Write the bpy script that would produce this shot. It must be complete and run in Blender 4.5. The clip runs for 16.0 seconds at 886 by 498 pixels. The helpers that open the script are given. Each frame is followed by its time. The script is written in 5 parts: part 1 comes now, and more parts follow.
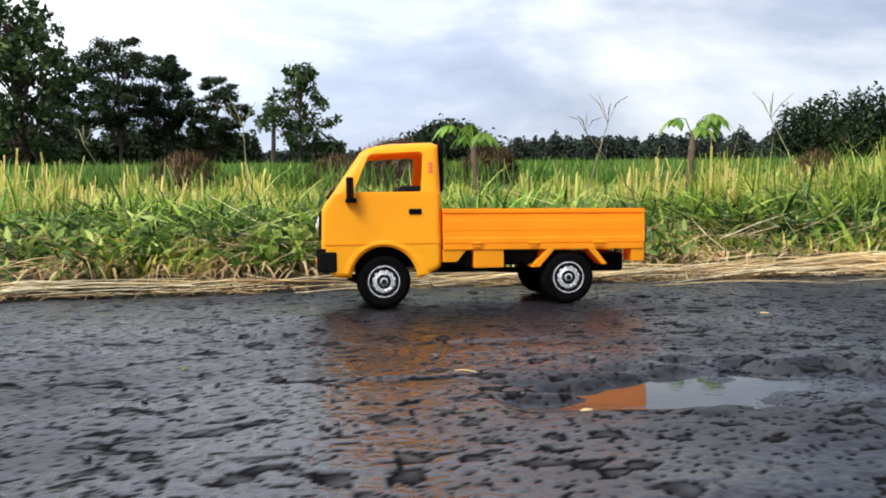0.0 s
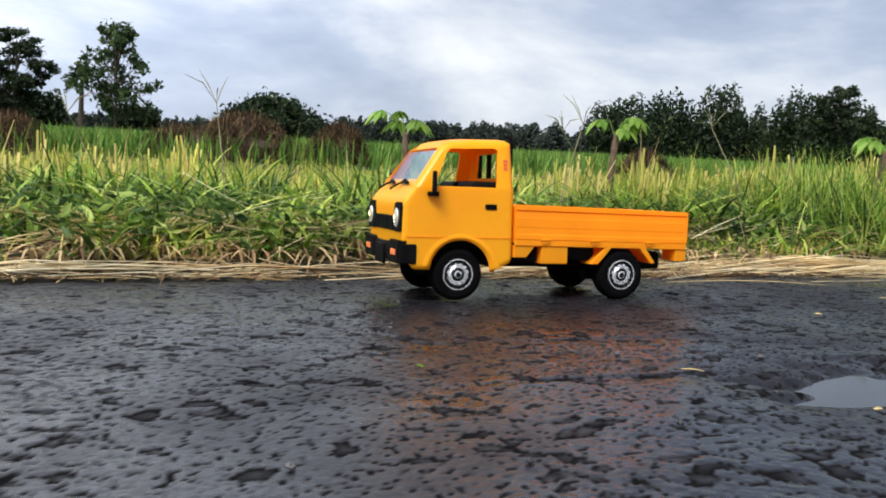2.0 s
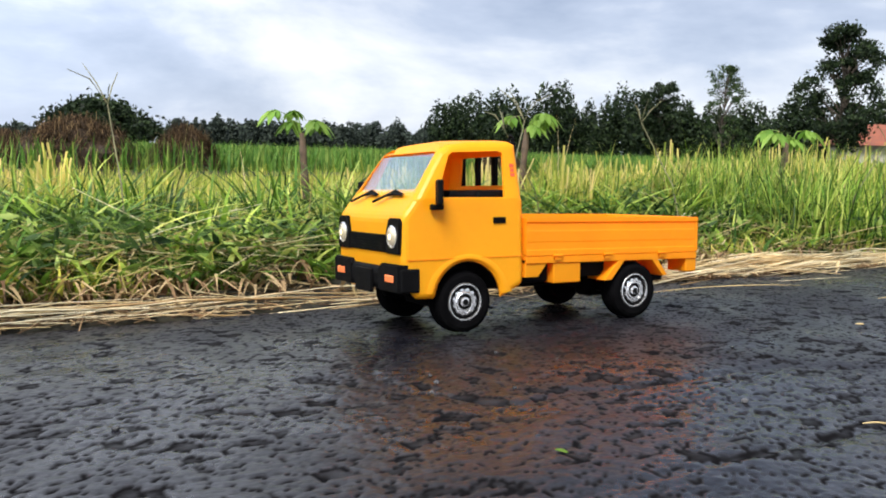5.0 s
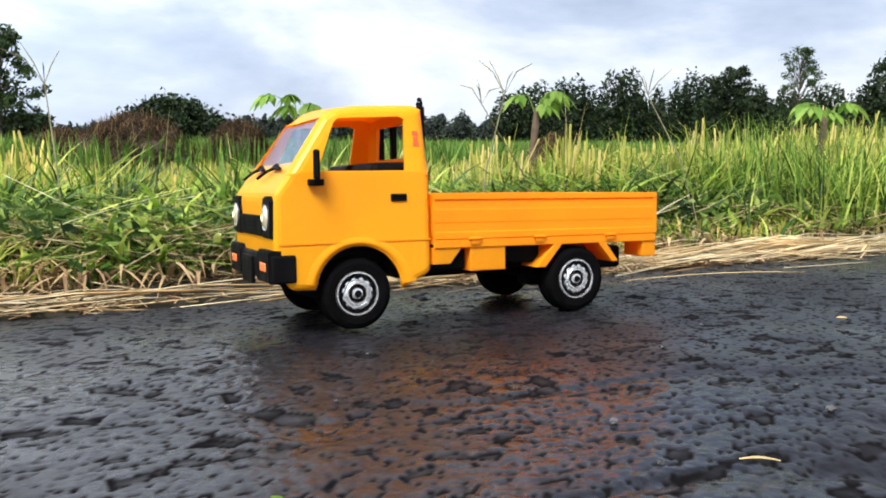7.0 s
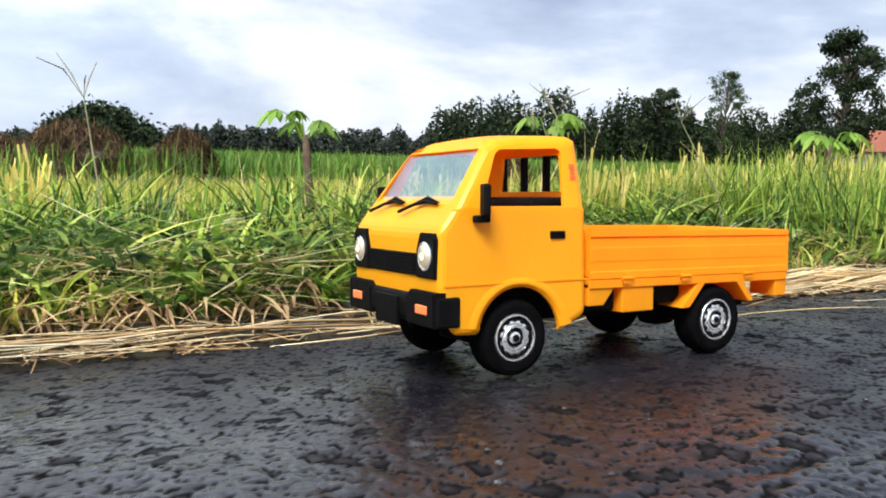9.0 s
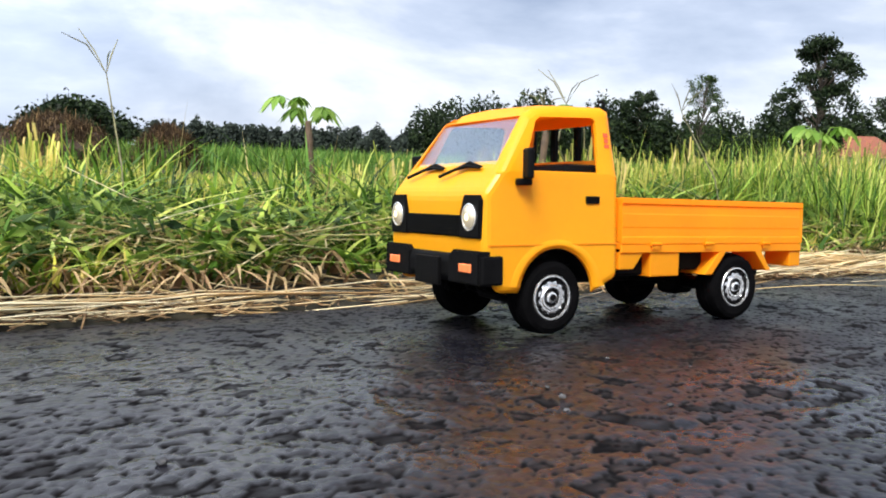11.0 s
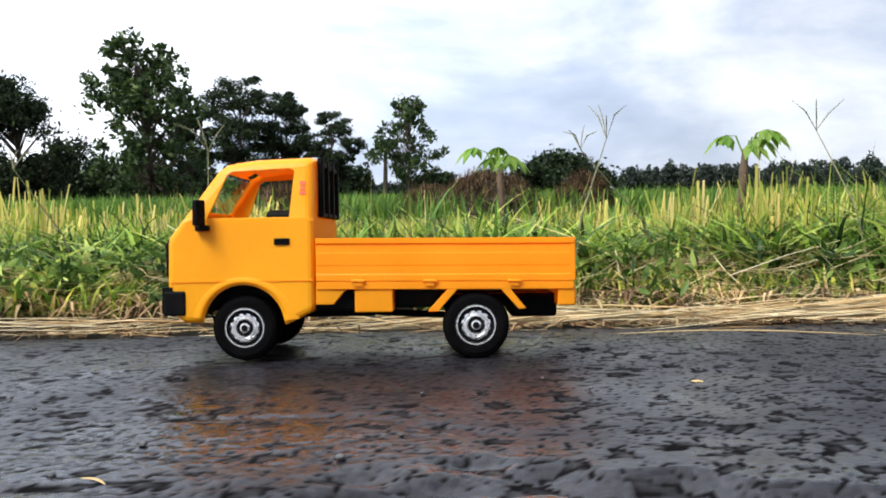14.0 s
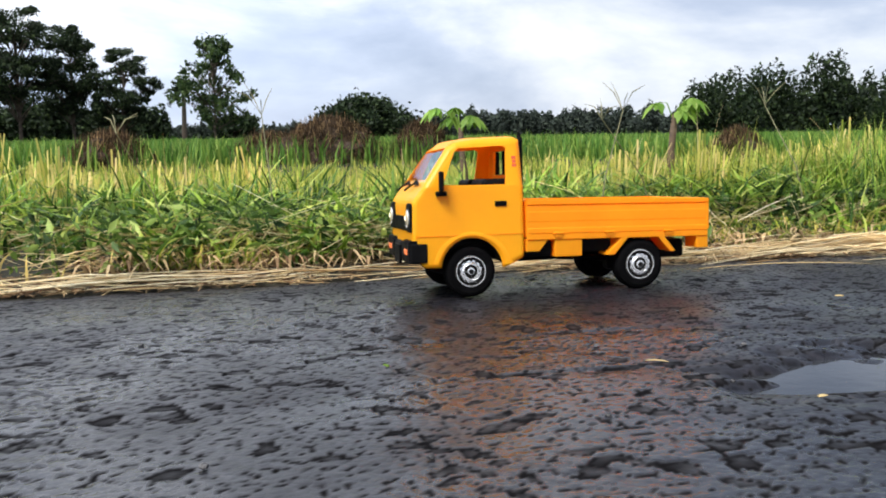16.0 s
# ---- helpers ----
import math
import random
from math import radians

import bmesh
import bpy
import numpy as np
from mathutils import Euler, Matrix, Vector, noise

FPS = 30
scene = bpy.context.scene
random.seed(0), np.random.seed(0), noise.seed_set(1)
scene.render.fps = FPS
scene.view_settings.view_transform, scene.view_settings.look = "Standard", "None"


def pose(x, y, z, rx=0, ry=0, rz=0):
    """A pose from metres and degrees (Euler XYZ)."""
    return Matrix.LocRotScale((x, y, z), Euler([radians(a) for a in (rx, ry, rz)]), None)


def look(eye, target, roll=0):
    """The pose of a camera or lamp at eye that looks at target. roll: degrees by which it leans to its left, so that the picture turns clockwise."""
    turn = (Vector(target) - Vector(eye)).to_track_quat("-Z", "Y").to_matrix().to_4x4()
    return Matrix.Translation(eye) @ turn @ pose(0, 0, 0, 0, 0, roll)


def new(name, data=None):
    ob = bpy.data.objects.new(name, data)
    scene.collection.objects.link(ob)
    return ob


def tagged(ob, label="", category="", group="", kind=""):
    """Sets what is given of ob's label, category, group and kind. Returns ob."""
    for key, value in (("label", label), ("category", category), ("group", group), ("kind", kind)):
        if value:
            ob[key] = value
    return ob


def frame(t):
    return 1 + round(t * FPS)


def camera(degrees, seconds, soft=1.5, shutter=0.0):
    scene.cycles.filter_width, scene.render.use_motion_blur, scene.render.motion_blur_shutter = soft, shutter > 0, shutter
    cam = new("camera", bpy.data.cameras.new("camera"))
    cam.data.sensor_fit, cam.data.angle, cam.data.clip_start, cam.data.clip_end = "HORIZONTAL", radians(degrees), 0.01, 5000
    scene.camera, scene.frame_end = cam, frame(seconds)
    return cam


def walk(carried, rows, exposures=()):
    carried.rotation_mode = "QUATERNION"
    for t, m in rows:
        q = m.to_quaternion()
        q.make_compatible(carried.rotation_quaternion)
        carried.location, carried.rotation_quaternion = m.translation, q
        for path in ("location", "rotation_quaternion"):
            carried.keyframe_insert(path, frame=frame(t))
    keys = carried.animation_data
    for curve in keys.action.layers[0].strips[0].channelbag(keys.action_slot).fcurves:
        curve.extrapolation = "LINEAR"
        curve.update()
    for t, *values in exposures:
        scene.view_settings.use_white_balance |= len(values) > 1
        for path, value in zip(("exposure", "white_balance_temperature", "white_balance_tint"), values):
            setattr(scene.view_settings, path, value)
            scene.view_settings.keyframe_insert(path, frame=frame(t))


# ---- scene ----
cam = camera(55.6, 16.0, soft=1.9)

PATH = [
    (0, (-0.1250, -0.8552, 0.1412), (-0.0103, 0.1330, 0.0398), -0.54),
    (0.5, (-0.1166, -0.8355, 0.1492), (0.0013, 0.1519, 0.0439), -1.30),
    (1, (-0.0989, -0.8822, 0.1481), (-0.0341, 0.1112, 0.0533), 1.29),
    (1.5, (-0.1803, -0.8765, 0.1502), (-0.0400, 0.1070, 0.0357), 0.92),
    (2, (-0.3679, -0.8196, 0.1518), (-0.0449, 0.1191, 0.0315), 2.93),
    (2.5, (-0.4207, -0.8095, 0.1558), (-0.0271, 0.1012, 0.0307), 1.95),
    (3, (-0.3968, -0.7977, 0.1509), (-0.0003, 0.1107, 0.0181), 0.81),
    (3.5, (-0.3446, -0.7407, 0.1546), (0.0858, 0.1557, 0.0486), 0.35),
    (4, (-0.3647, -0.7070, 0.1479), (0.0805, 0.1831, 0.0502), -0.54),
    (4.5, (-0.4559, -0.6453, 0.1437), (0.0382, 0.2175, 0.0374), 0.75),
    (4.7, (-0.4543, -0.6409, 0.1509), (0.0393, 0.2216, 0.0392), 1.63),
    (6.8, (-0.2794, -0.6135, 0.1358), (0.1626, 0.2744, 0.0087), -0.80),
    (7, (-0.2792, -0.6087, 0.1343), (0.1384, 0.2912, 0.0090), 0.46),
    (7.5, (-0.2864, -0.6054, 0.1423), (0.1021, 0.3099, 0.0361), -1.27),
    (8, (-0.3238, -0.5692, 0.1613), (0.1057, 0.3269, 0.0492), -0.71),
    (8.5, (-0.3571, -0.5391, 0.1468), (0.1174, 0.3342, 0.0363), 0.82),
    (9, (-0.3957, -0.5032, 0.1439), (0.0927, 0.3628, 0.0369), 1.60),
    (9.2, (-0.4196, -0.5006, 0.1450), (0.0635, 0.3646, 0.0108), 3.52),
    (11.3, (-0.4566, -0.5054, 0.1186), (0.0715, 0.3380, 0.0198), 1.75),
    (11.5, (-0.4909, -0.4255, 0.1227), (0.1137, 0.3645, 0.0213), 1.16),
    (12, (-0.4899, -0.3222, 0.1185), (0.2332, 0.3619, 0.0232), 2.56),
    (12.5, (-0.3808, -0.3959, 0.1326), (0.2764, 0.3511, 0.0326), 0.37),
    (13, (-0.2320, -0.5199, 0.1233), (0.1396, 0.4010, 0.0054), 0.32),
    (13.5, (-0.0268, -0.6231, 0.1395), (0.0554, 0.3689, 0.0435), -0.36),
    (14, (0.0761, -0.7039, 0.1292), (0.0596, 0.2940, 0.0659), -0.99),
    (14.5, (0.1571, -0.7808, 0.1336), (0.0706, 0.2129, 0.0618), -2.53),
    (15, (0.1603, -0.9305, 0.1438), (0.0431, 0.0576, 0.0438), -1.21),
    (15.5, (0.0799, -0.9741, 0.1620), (-0.0255, 0.0133, 0.0440), -1.17),
    (16, (-0.2919, -0.8576, 0.1621), (-0.0807, 0.1109, 0.0298), -0.69),
]
EXPOSURE = [(0, 0.30), (1.5, 0.22), (2.5, 0.14), (3.2, 0.40), (4.5, 0.35), (7, 0.48), (9, 0.48), (11.5, 0.50), (12.5, 0.42), (13.2, 0.28), (14, 0.36), (14.7, 0.12), (15, 0.06), (15.5, 0.20), (16, 0.36)]
walk(cam, [(t, look(eye, target, roll)) for t, eye, target, roll in PATH], EXPOSURE)

# ---------------------------------------------------------------- light
world = bpy.data.worlds.new("overcast_sky")
scene.world = world
world.use_nodes = True
wt = world.node_tree
wt.nodes.clear()
SUN_AZ, SUN_EL = radians(225), radians(54)


def node(tree, kind, **values):
    n = tree.nodes.new(kind)
    for key, value in values.items():
        n.inputs[key.replace("_", " ")].default_value = value
    return n


def ramp(tree, stops):
    n = tree.nodes.new("ShaderNodeValToRGB")
    cr = n.color_ramp
    while len(cr.elements) < len(stops):
        cr.elements.new(0.5)
    for el, (pos, col) in zip(cr.elements, stops):
        el.position = pos
        el.color = (*col, 1) if len(col) == 3 else col
    return n


def mixer(tree, blend="MIX", fac=0.5):
    n = tree.nodes.new("ShaderNodeMix")
    n.data_type, n.blend_type = "RGBA", blend
    n.inputs[0].default_value = fac
    return n


sky = wt.nodes.new("ShaderNodeTexSky")
sky.sky_type = "NISHITA"
sky.sun_disc = False
sky.sun_elevation, sky.sun_rotation = SUN_EL, SUN_AZ
coord = wt.nodes.new("ShaderNodeTexCoord")
flat = wt.nodes.new("ShaderNodeMapping")
flat.inputs["Scale"].default_value = (1.0, 1.0, 2.6)
wt.links.new(coord.outputs["Generated"], flat.inputs["Vector"])
big = node(wt, "ShaderNodeTexNoise", Scale=2.3, Detail=7.0, Roughness=0.55, Distortion=0.25)
wt.links.new(flat.outputs["Vector"], big.inputs["Vector"])
clouds = ramp(wt, [(0.30, (0.30, 0.37, 0.52)), (0.44, (0.50, 0.57, 0.72)), (0.55, (0.78, 0.82, 0.90)), (0.68, (1.12, 1.13, 1.15))])
wt.links.new(big.outputs["Fac"], clouds.inputs["Fac"])
dim = mixer(wt, "MULTIPLY", 1.0)
dim.inputs[7].default_value = (0.10, 0.10, 0.10, 1)
wt.links.new(sky.outputs["Color"], dim.inputs[6])
# the clouds are brightened towards the left, away from the sun lamp
toward = wt.nodes.new("ShaderNodeVectorMath")
toward.operation = "DOT_PRODUCT"
GLOW_AZ, GLOW_EL = radians(-62), radians(36)
toward.inputs[1].default_value = (math.sin(GLOW_AZ) * math.cos(GLOW_EL), math.cos(GLOW_AZ) * math.cos(GLOW_EL), math.sin(GLOW_EL))
wt.links.new(coord.outputs["Generated"], toward.inputs[0])
lift = node(wt, "ShaderNodeMapRange", From_Min=0.2, From_Max=1.0, To_Min=1.03, To_Max=2.05)
wt.links.new(toward.outputs["Value"], lift.inputs["Value"])
lit = mixer(wt, "MULTIPLY", 1.0)
wt.links.new(clouds.outputs["Color"], lit.inputs[6])
wt.links.new(lift.outputs["Result"], lit.inputs[7])
# unseen overhead sky dimmed to deepen shadows, less so towards the bright side
height = wt.nodes.new("ShaderNodeSeparateXYZ")
wt.links.new(coord.outputs["Generated"], height.inputs["Vector"])
upper_mask = node(wt, "ShaderNodeMapRange", From_Min=0.28, From_Max=0.62)
wt.links.new(height.outputs["Z"], upper_mask.inputs["Value"])
thin = node(wt, "ShaderNodeMapRange", From_Min=0.15, From_Max=0.95, To_Min=0.42, To_Max=1.35)
wt.links.new(toward.outputs["Value"], thin.inputs["Value"])
sky_dimmer = mixer(wt, "MIX", 0.0)
sky_dimmer.inputs[6].default_value = (1, 1, 1, 1)
wt.links.new(upper_mask.outputs["Result"], sky_dimmer.inputs[0])
wt.links.new(thin.outputs["Result"], sky_dimmer.inputs[7])
shaded = mixer(wt, "MULTIPLY", 1.0)
wt.links.new(lit.outputs[2], shaded.inputs[6])
wt.links.new(sky_dimmer.outputs[2], shaded.inputs[7])
veil = mixer(wt, "MIX", 0.88)
wt.links.new(dim.outputs[2], veil.inputs[6])
wt.links.new(shaded.outputs[2], veil.inputs[7])
bg = node(wt, "ShaderNodeBackground", Strength=0.95)
wt.links.new(veil.outputs[2], bg.inputs["Color"])
wo = wt.nodes.new("ShaderNodeOutputWorld")
wt.links.new(bg.outputs["Background"], wo.inputs["Surface"])

sun_data = bpy.data.lights.new("sun", "SUN")
sun_data.energy, sun_data.angle, sun_data.color = 5.0, radians(24), (1.0, 0.96, 0.9)
sun = new("sun", sun_data)
sun.matrix_world = look((math.sin(SUN_AZ) * 20, math.cos(SUN_AZ) * 20, 20 * math.tan(SUN_EL)), (0, 0, 0))


# ---------------------------------------------------------------- materials
def surface(name, color, rough=0.5, metal=0.0, vary=0.12, scale=40.0, bump=0.0, bump_scale=400.0, coat=0.0, spec=0.5):
    """A plain solid surface with stains at two scales and a fine relief."""
    m = bpy.data.materials.new(name)
    m.use_nodes = True
    t = m.node_tree
    b = t.nodes["Principled BSDF"]
    tc = t.nodes.new("ShaderNodeTexCoord")
    n1 = node(t, "ShaderNodeTexNoise", Scale=scale, Detail=4.0)
    n2 = node(t, "ShaderNodeTexNoise", Scale=scale * 9, Detail=3.0)
    t.links.new(tc.outputs["Object"], n1.inputs["Vector"])
    t.links.new(tc.outputs["Object"], n2.inputs["Vector"])
    lo = tuple(c * (1 - vary) for c in color)
    hi = tuple(min(1, c * (1 + vary * 0.6)) for c in color)
    r1 = ramp(t, [(0.3, lo), (0.7, hi)])
    t.links.new(n1.outputs["Fac"], r1.inputs["Fac"])
    r2 = ramp(t, [(0.3, (1 - vary * 0.6,) * 3), (0.65, (1, 1, 1))])
    t.links.new(n2.outputs["Fac"], r2.inputs["Fac"])
    mx = mixer(t, "MULTIPLY", 1.0)
    t.links.new(r1.outputs["Color"], mx.inputs[6])
    t.links.new(r2.outputs["Color"], mx.inputs[7])
    t.links.new(mx.outputs[2], b.inputs["Base Color"])
    rr = node(t, "ShaderNodeMapRange", From_Min=0.3, From_Max=0.7, To_Min=rough * 0.8, To_Max=min(1, rough * 1.25))
    t.links.new(n1.outputs["Fac"], rr.inputs["Value"])
    t.links.new(rr.outputs["Result"], b.inputs["Roughness"])
    b.inputs["Metallic"].default_value = metal
    b.inputs["Coat Weight"].default_value = coat
    b.inputs["Specular IOR Level"].default_value = spec
    if bump:
        n3 = node(t, "ShaderNodeTexNoise", Scale=bump_scale, Detail=3.0)
        t.links.new(tc.outputs["Object"], n3.inputs["Vector"])
        bp = node(t, "ShaderNodeBump", Strength=bump, Distance=0.002)
        t.links.new(n3.outputs["Fac"], bp.inputs["Height"])
        t.links.new(bp.outputs["Normal"], b.inputs["Normal"])
    return m


def leafy(name, stops, rough=0.55, through_light=0.35):
    """Leaves and blades: each island its own tint, part of the light passing through."""
    m = bpy.data.materials.new(name)
    m.use_nodes = True
    t = m.node_tree
    t.nodes.clear()
    out = t.nodes.new("ShaderNodeOutputMaterial")
    geo = t.nodes.new("ShaderNodeNewGeometry")
    r = ramp(t, stops)
    t.links.new(geo.outputs["Random Per Island"], r.inputs["Fac"])
    tc = t.nodes.new("ShaderNodeTexCoord")
    n1 = node(t, "ShaderNodeTexNoise", Scale=6.0, Detail=3.0)
    t.links.new(tc.outputs["Object"], n1.inputs["Vector"])
    r2 = ramp(t, [(0.3, (0.56, 0.58, 0.55)), (0.5, (0.95, 0.95, 0.93)), (0.7, (1.25, 1.2, 1.08))])
    t.links.new(n1.outputs["Fac"], r2.inputs["Fac"])
    mx = mixer(t, "MULTIPLY", 1.0)
    t.links.new(r.outputs["Color"], mx.inputs[6])
    t.links.new(r2.outputs["Color"], mx.inputs[7])
    p = node(t, "ShaderNodeBsdfPrincipled", Roughness=rough)
    p.inputs["Specular IOR Level"].default_value = 0.18
    tr = t.nodes.new("ShaderNodeBsdfTranslucent")
    t.links.new(mx.outputs[2], p.inputs["Base Color"])
    t.links.new(mx.outputs[2], tr.inputs["Color"])
    ms = node(t, "ShaderNodeMixShader", Fac=through_light)
    t.links.new(p.outputs[0], ms.inputs[1])
    t.links.new(tr.outputs[0], ms.inputs[2])
    t.links.new(ms.outputs[0], out.inputs["Surface"])
    return m


YELLOW = surface("yellow_plastic", (0.99, 0.47, 0.012), 0.36, vary=0.06, scale=25, bump=0.05, bump_scale=900, spec=0.35)
ORANGE = surface("orange_plastic", (0.98, 0.395, 0.011), 0.42, vary=0.06, scale=25, bump=0.05, bump_scale=900, spec=0.3)
for plastic, tint in ((YELLOW, (1.0, 0.38, 0.01, 1)), (ORANGE, (1.0, 0.30, 0.01, 1))):
    pt = plastic.node_tree
    glow = node(pt, "ShaderNodeBsdfTranslucent", Color=tint)
    join = node(pt, "ShaderNodeMixShader", Fac=0.4)
    pt.links.new(pt.nodes["Principled BSDF"].outputs[0], join.inputs[1])
    pt.links.new(glow.outputs[0], join.inputs[2])
    pt.links.new(join.outputs[0], pt.nodes["Material Output"].inputs["Surface"])
BLACK = surface("black_plastic", (0.0045, 0.0045, 0.005), 0.55, vary=0.3, scale=60, bump=0.1, spec=0.06)
RUBBER = surface("tyre_rubber", (0.004, 0.004, 0.0045), 0.95, vary=0.4, scale=90, bump=0.3, bump_scale=700, spec=0.02)
CHROME = surface("chrome_plastic", (0.94, 0.94, 0.95), 0.22, metal=0.85, vary=0.10, scale=60, bump=0.12, bump_scale=500)
LAMP_ORANGE = surface("orange_lens", (0.90, 0.22, 0.07), 0.25, vary=0.1)
STICKER = surface("red_print", (0.62, 0.09, 0.03), 0.5, vary=0.1)
HEAP = surface("rotting_straw", (0.05, 0.03, 0.018), 0.9, vary=0.5, scale=12, bump=0.8, bump_scale=60)
SOIL = surface("field_soil", (0.020, 0.018, 0.010), 0.95, vary=0.5, scale=3.0, bump=0.6, bump_scale=30)
BARK = surface("bark", (0.09, 0.07, 0.05), 0.9, vary=0.5, scale=8, bump=0.6, bump_scale=40)
STEM = surface("cassava_stem", (0.13, 0.085, 0.055), 0.8, vary=0.5, scale=60, bump=0.6, bump_scale=300)
ROOF = surface("clay_roof", (0.22, 0.07, 0.04), 0.8, vary=0.3, scale=2)
PLASTER = surface("plaster", (0.5, 0.45, 0.38), 0.85, vary=0.2, scale=2)

GRASS = leafy("verge_grass", [(0, (0.016, 0.035, 0.010)), (0.3, (0.11, 0.19, 0.025)), (0.6, (0.34, 0.43, 0.05)), (0.82, (0.56, 0.54, 0.09)), (1, (0.74, 0.56, 0.22))])
LUSH = leafy("lush_grass", [(0, (0.012, 0.033, 0.009)), (0.4, (0.09, 0.195, 0.026)), (0.75, (0.27, 0.42, 0.052)), (1, (0.58, 0.62, 0.16))], 0.45, 0.34)
DEAD = leafy("dead_leaves", [(0, (0.10, 0.055, 0.03)), (0.5, (0.30, 0.19, 0.10)), (1, (0.52, 0.39, 0.22))], 0.7, 0.15)
LITTER = leafy("dry_litter", [(0, (0.26, 0.17, 0.08)), (0.5, (0.64, 0.50, 0.25)), (1, (0.88, 0.78, 0.50))], 0.7, 0.15)
STRAW = leafy("straw", [(0, (0.42, 0.26, 0.12)), (0.2, (0.84, 0.66, 0.38)), (1, (0.98, 0.90, 0.68))], 0.5, 0.15)
RICE = leafy("rice_stalks", [(0, (0.10, 0.17, 0.03)), (0.3, (0.38, 0.43, 0.08)), (0.65, (0.66, 0.58, 0.16)), (1, (0.80, 0.62, 0.28))], 0.5, 0.4)
STUBBLE = leafy("rice_stubble", [(0, (0.16, 0.28, 0.04)), (0.5, (0.44, 0.48, 0.08)), (1, (0.72, 0.62, 0.18))], 0.6, 0.35)
FIELD = leafy("green_field", [(0, (0.05, 0.13, 0.022)), (0.6, (0.11, 0.23, 0.036)), (1, (0.24, 0.32, 0.07))], 0.6, 0.3)
WEED = leafy("weed_leaves", [(0, (0.012, 0.03, 0.010)), (0.5, (0.07, 0.13, 0.03)), (0.8, (0.17, 0.26, 0.055)), (1, (0.40, 0.50, 0.14))], 0.45, 0.35)
CASSAVA = leafy("cassava_leaves", [(0, (0.15, 0.31, 0.045)), (1, (0.36, 0.52, 0.11))], 0.4, 0.4)
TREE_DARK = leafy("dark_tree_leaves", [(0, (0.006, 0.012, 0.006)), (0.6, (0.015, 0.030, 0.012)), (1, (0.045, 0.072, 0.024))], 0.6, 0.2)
# distance haze is put into the leaf colour: paler, greyer and bluer
TREE_FAR = leafy("haze_tinted_leaves", [(0.0, (0.022, 0.031, 0.028)), (0.6, (0.037, 0.052, 0.043)), (1.0, (0.065, 0.085, 0.065))], 0.7, 0.2)
TREE_MID = leafy("tree_leaves", [(0, (0.014, 0.030, 0.012)), (0.6, (0.036, 0.070, 0.022)), (1, (0.10, 0.15, 0.045))], 0.5, 0.3)

GLASS = bpy.data.materials.new("windshield_glass")
GLASS.use_nodes = True
gt = GLASS.node_tree
gt.nodes.clear()
g_out = gt.nodes.new("ShaderNodeOutputMaterial")
g_clear = node(gt, "ShaderNodeBsdfTransparent", Color=(0.84, 0.90, 1.0, 1))
g_gloss = node(gt, "ShaderNodeBsdfGlossy", Roughness=0.03, Color=(0.82, 0.92, 1.0, 1))
g_mix = node(gt, "ShaderNodeMixShader", Fac=0.5)
g_face = node(gt, "ShaderNodeLayerWeight", Blend=0.5)
g_map = node(gt, "ShaderNodeMapRange", From_Min=0.38, From_Max=0.68, To_Min=0.06, To_Max=0.22)
gt.links.new(g_face.outputs["Facing"], g_map.inputs["Value"])
gt.links.new(g_map.outputs["Result"], g_mix.inputs[0])
gt.links.new(g_clear.outputs[0], g_mix.inputs[1])
gt.links.new(g_gloss.outputs[0], g_mix.inputs[2])
gt.links.new(g_mix.outputs[0], g_out.inputs["Surface"])

LENS = bpy.data.materials.new("headlight_lens")
LENS.use_nodes = True
lb = LENS.node_tree.nodes["Principled BSDF"]
lb.inputs["Base Color"].default_value = (0.66, 0.58, 0.42, 1)
lb.inputs["Metallic"].default_value = 0.5
lb.inputs["Roughness"].default_value = 0.2
lb.inputs["Emission Color"].default_value = (1, 0.86, 0.58, 1)
lb.inputs["Emission Strength"].default_value = 0.05
lb.inputs["Coat Weight"].default_value = 0.6
BULB = bpy.data.materials.new("headlight_bulb")
BULB.use_nodes = True
bb_ = BULB.node_tree.nodes["Principled BSDF"]
bb_.inputs["Base Color"].default_value = (1, 0.9, 0.6, 1)
bb_.inputs["Emission Color"].default_value = (1, 0.82, 0.45, 1)
bb_.inputs["Emission Strength"].default_value = 1.2


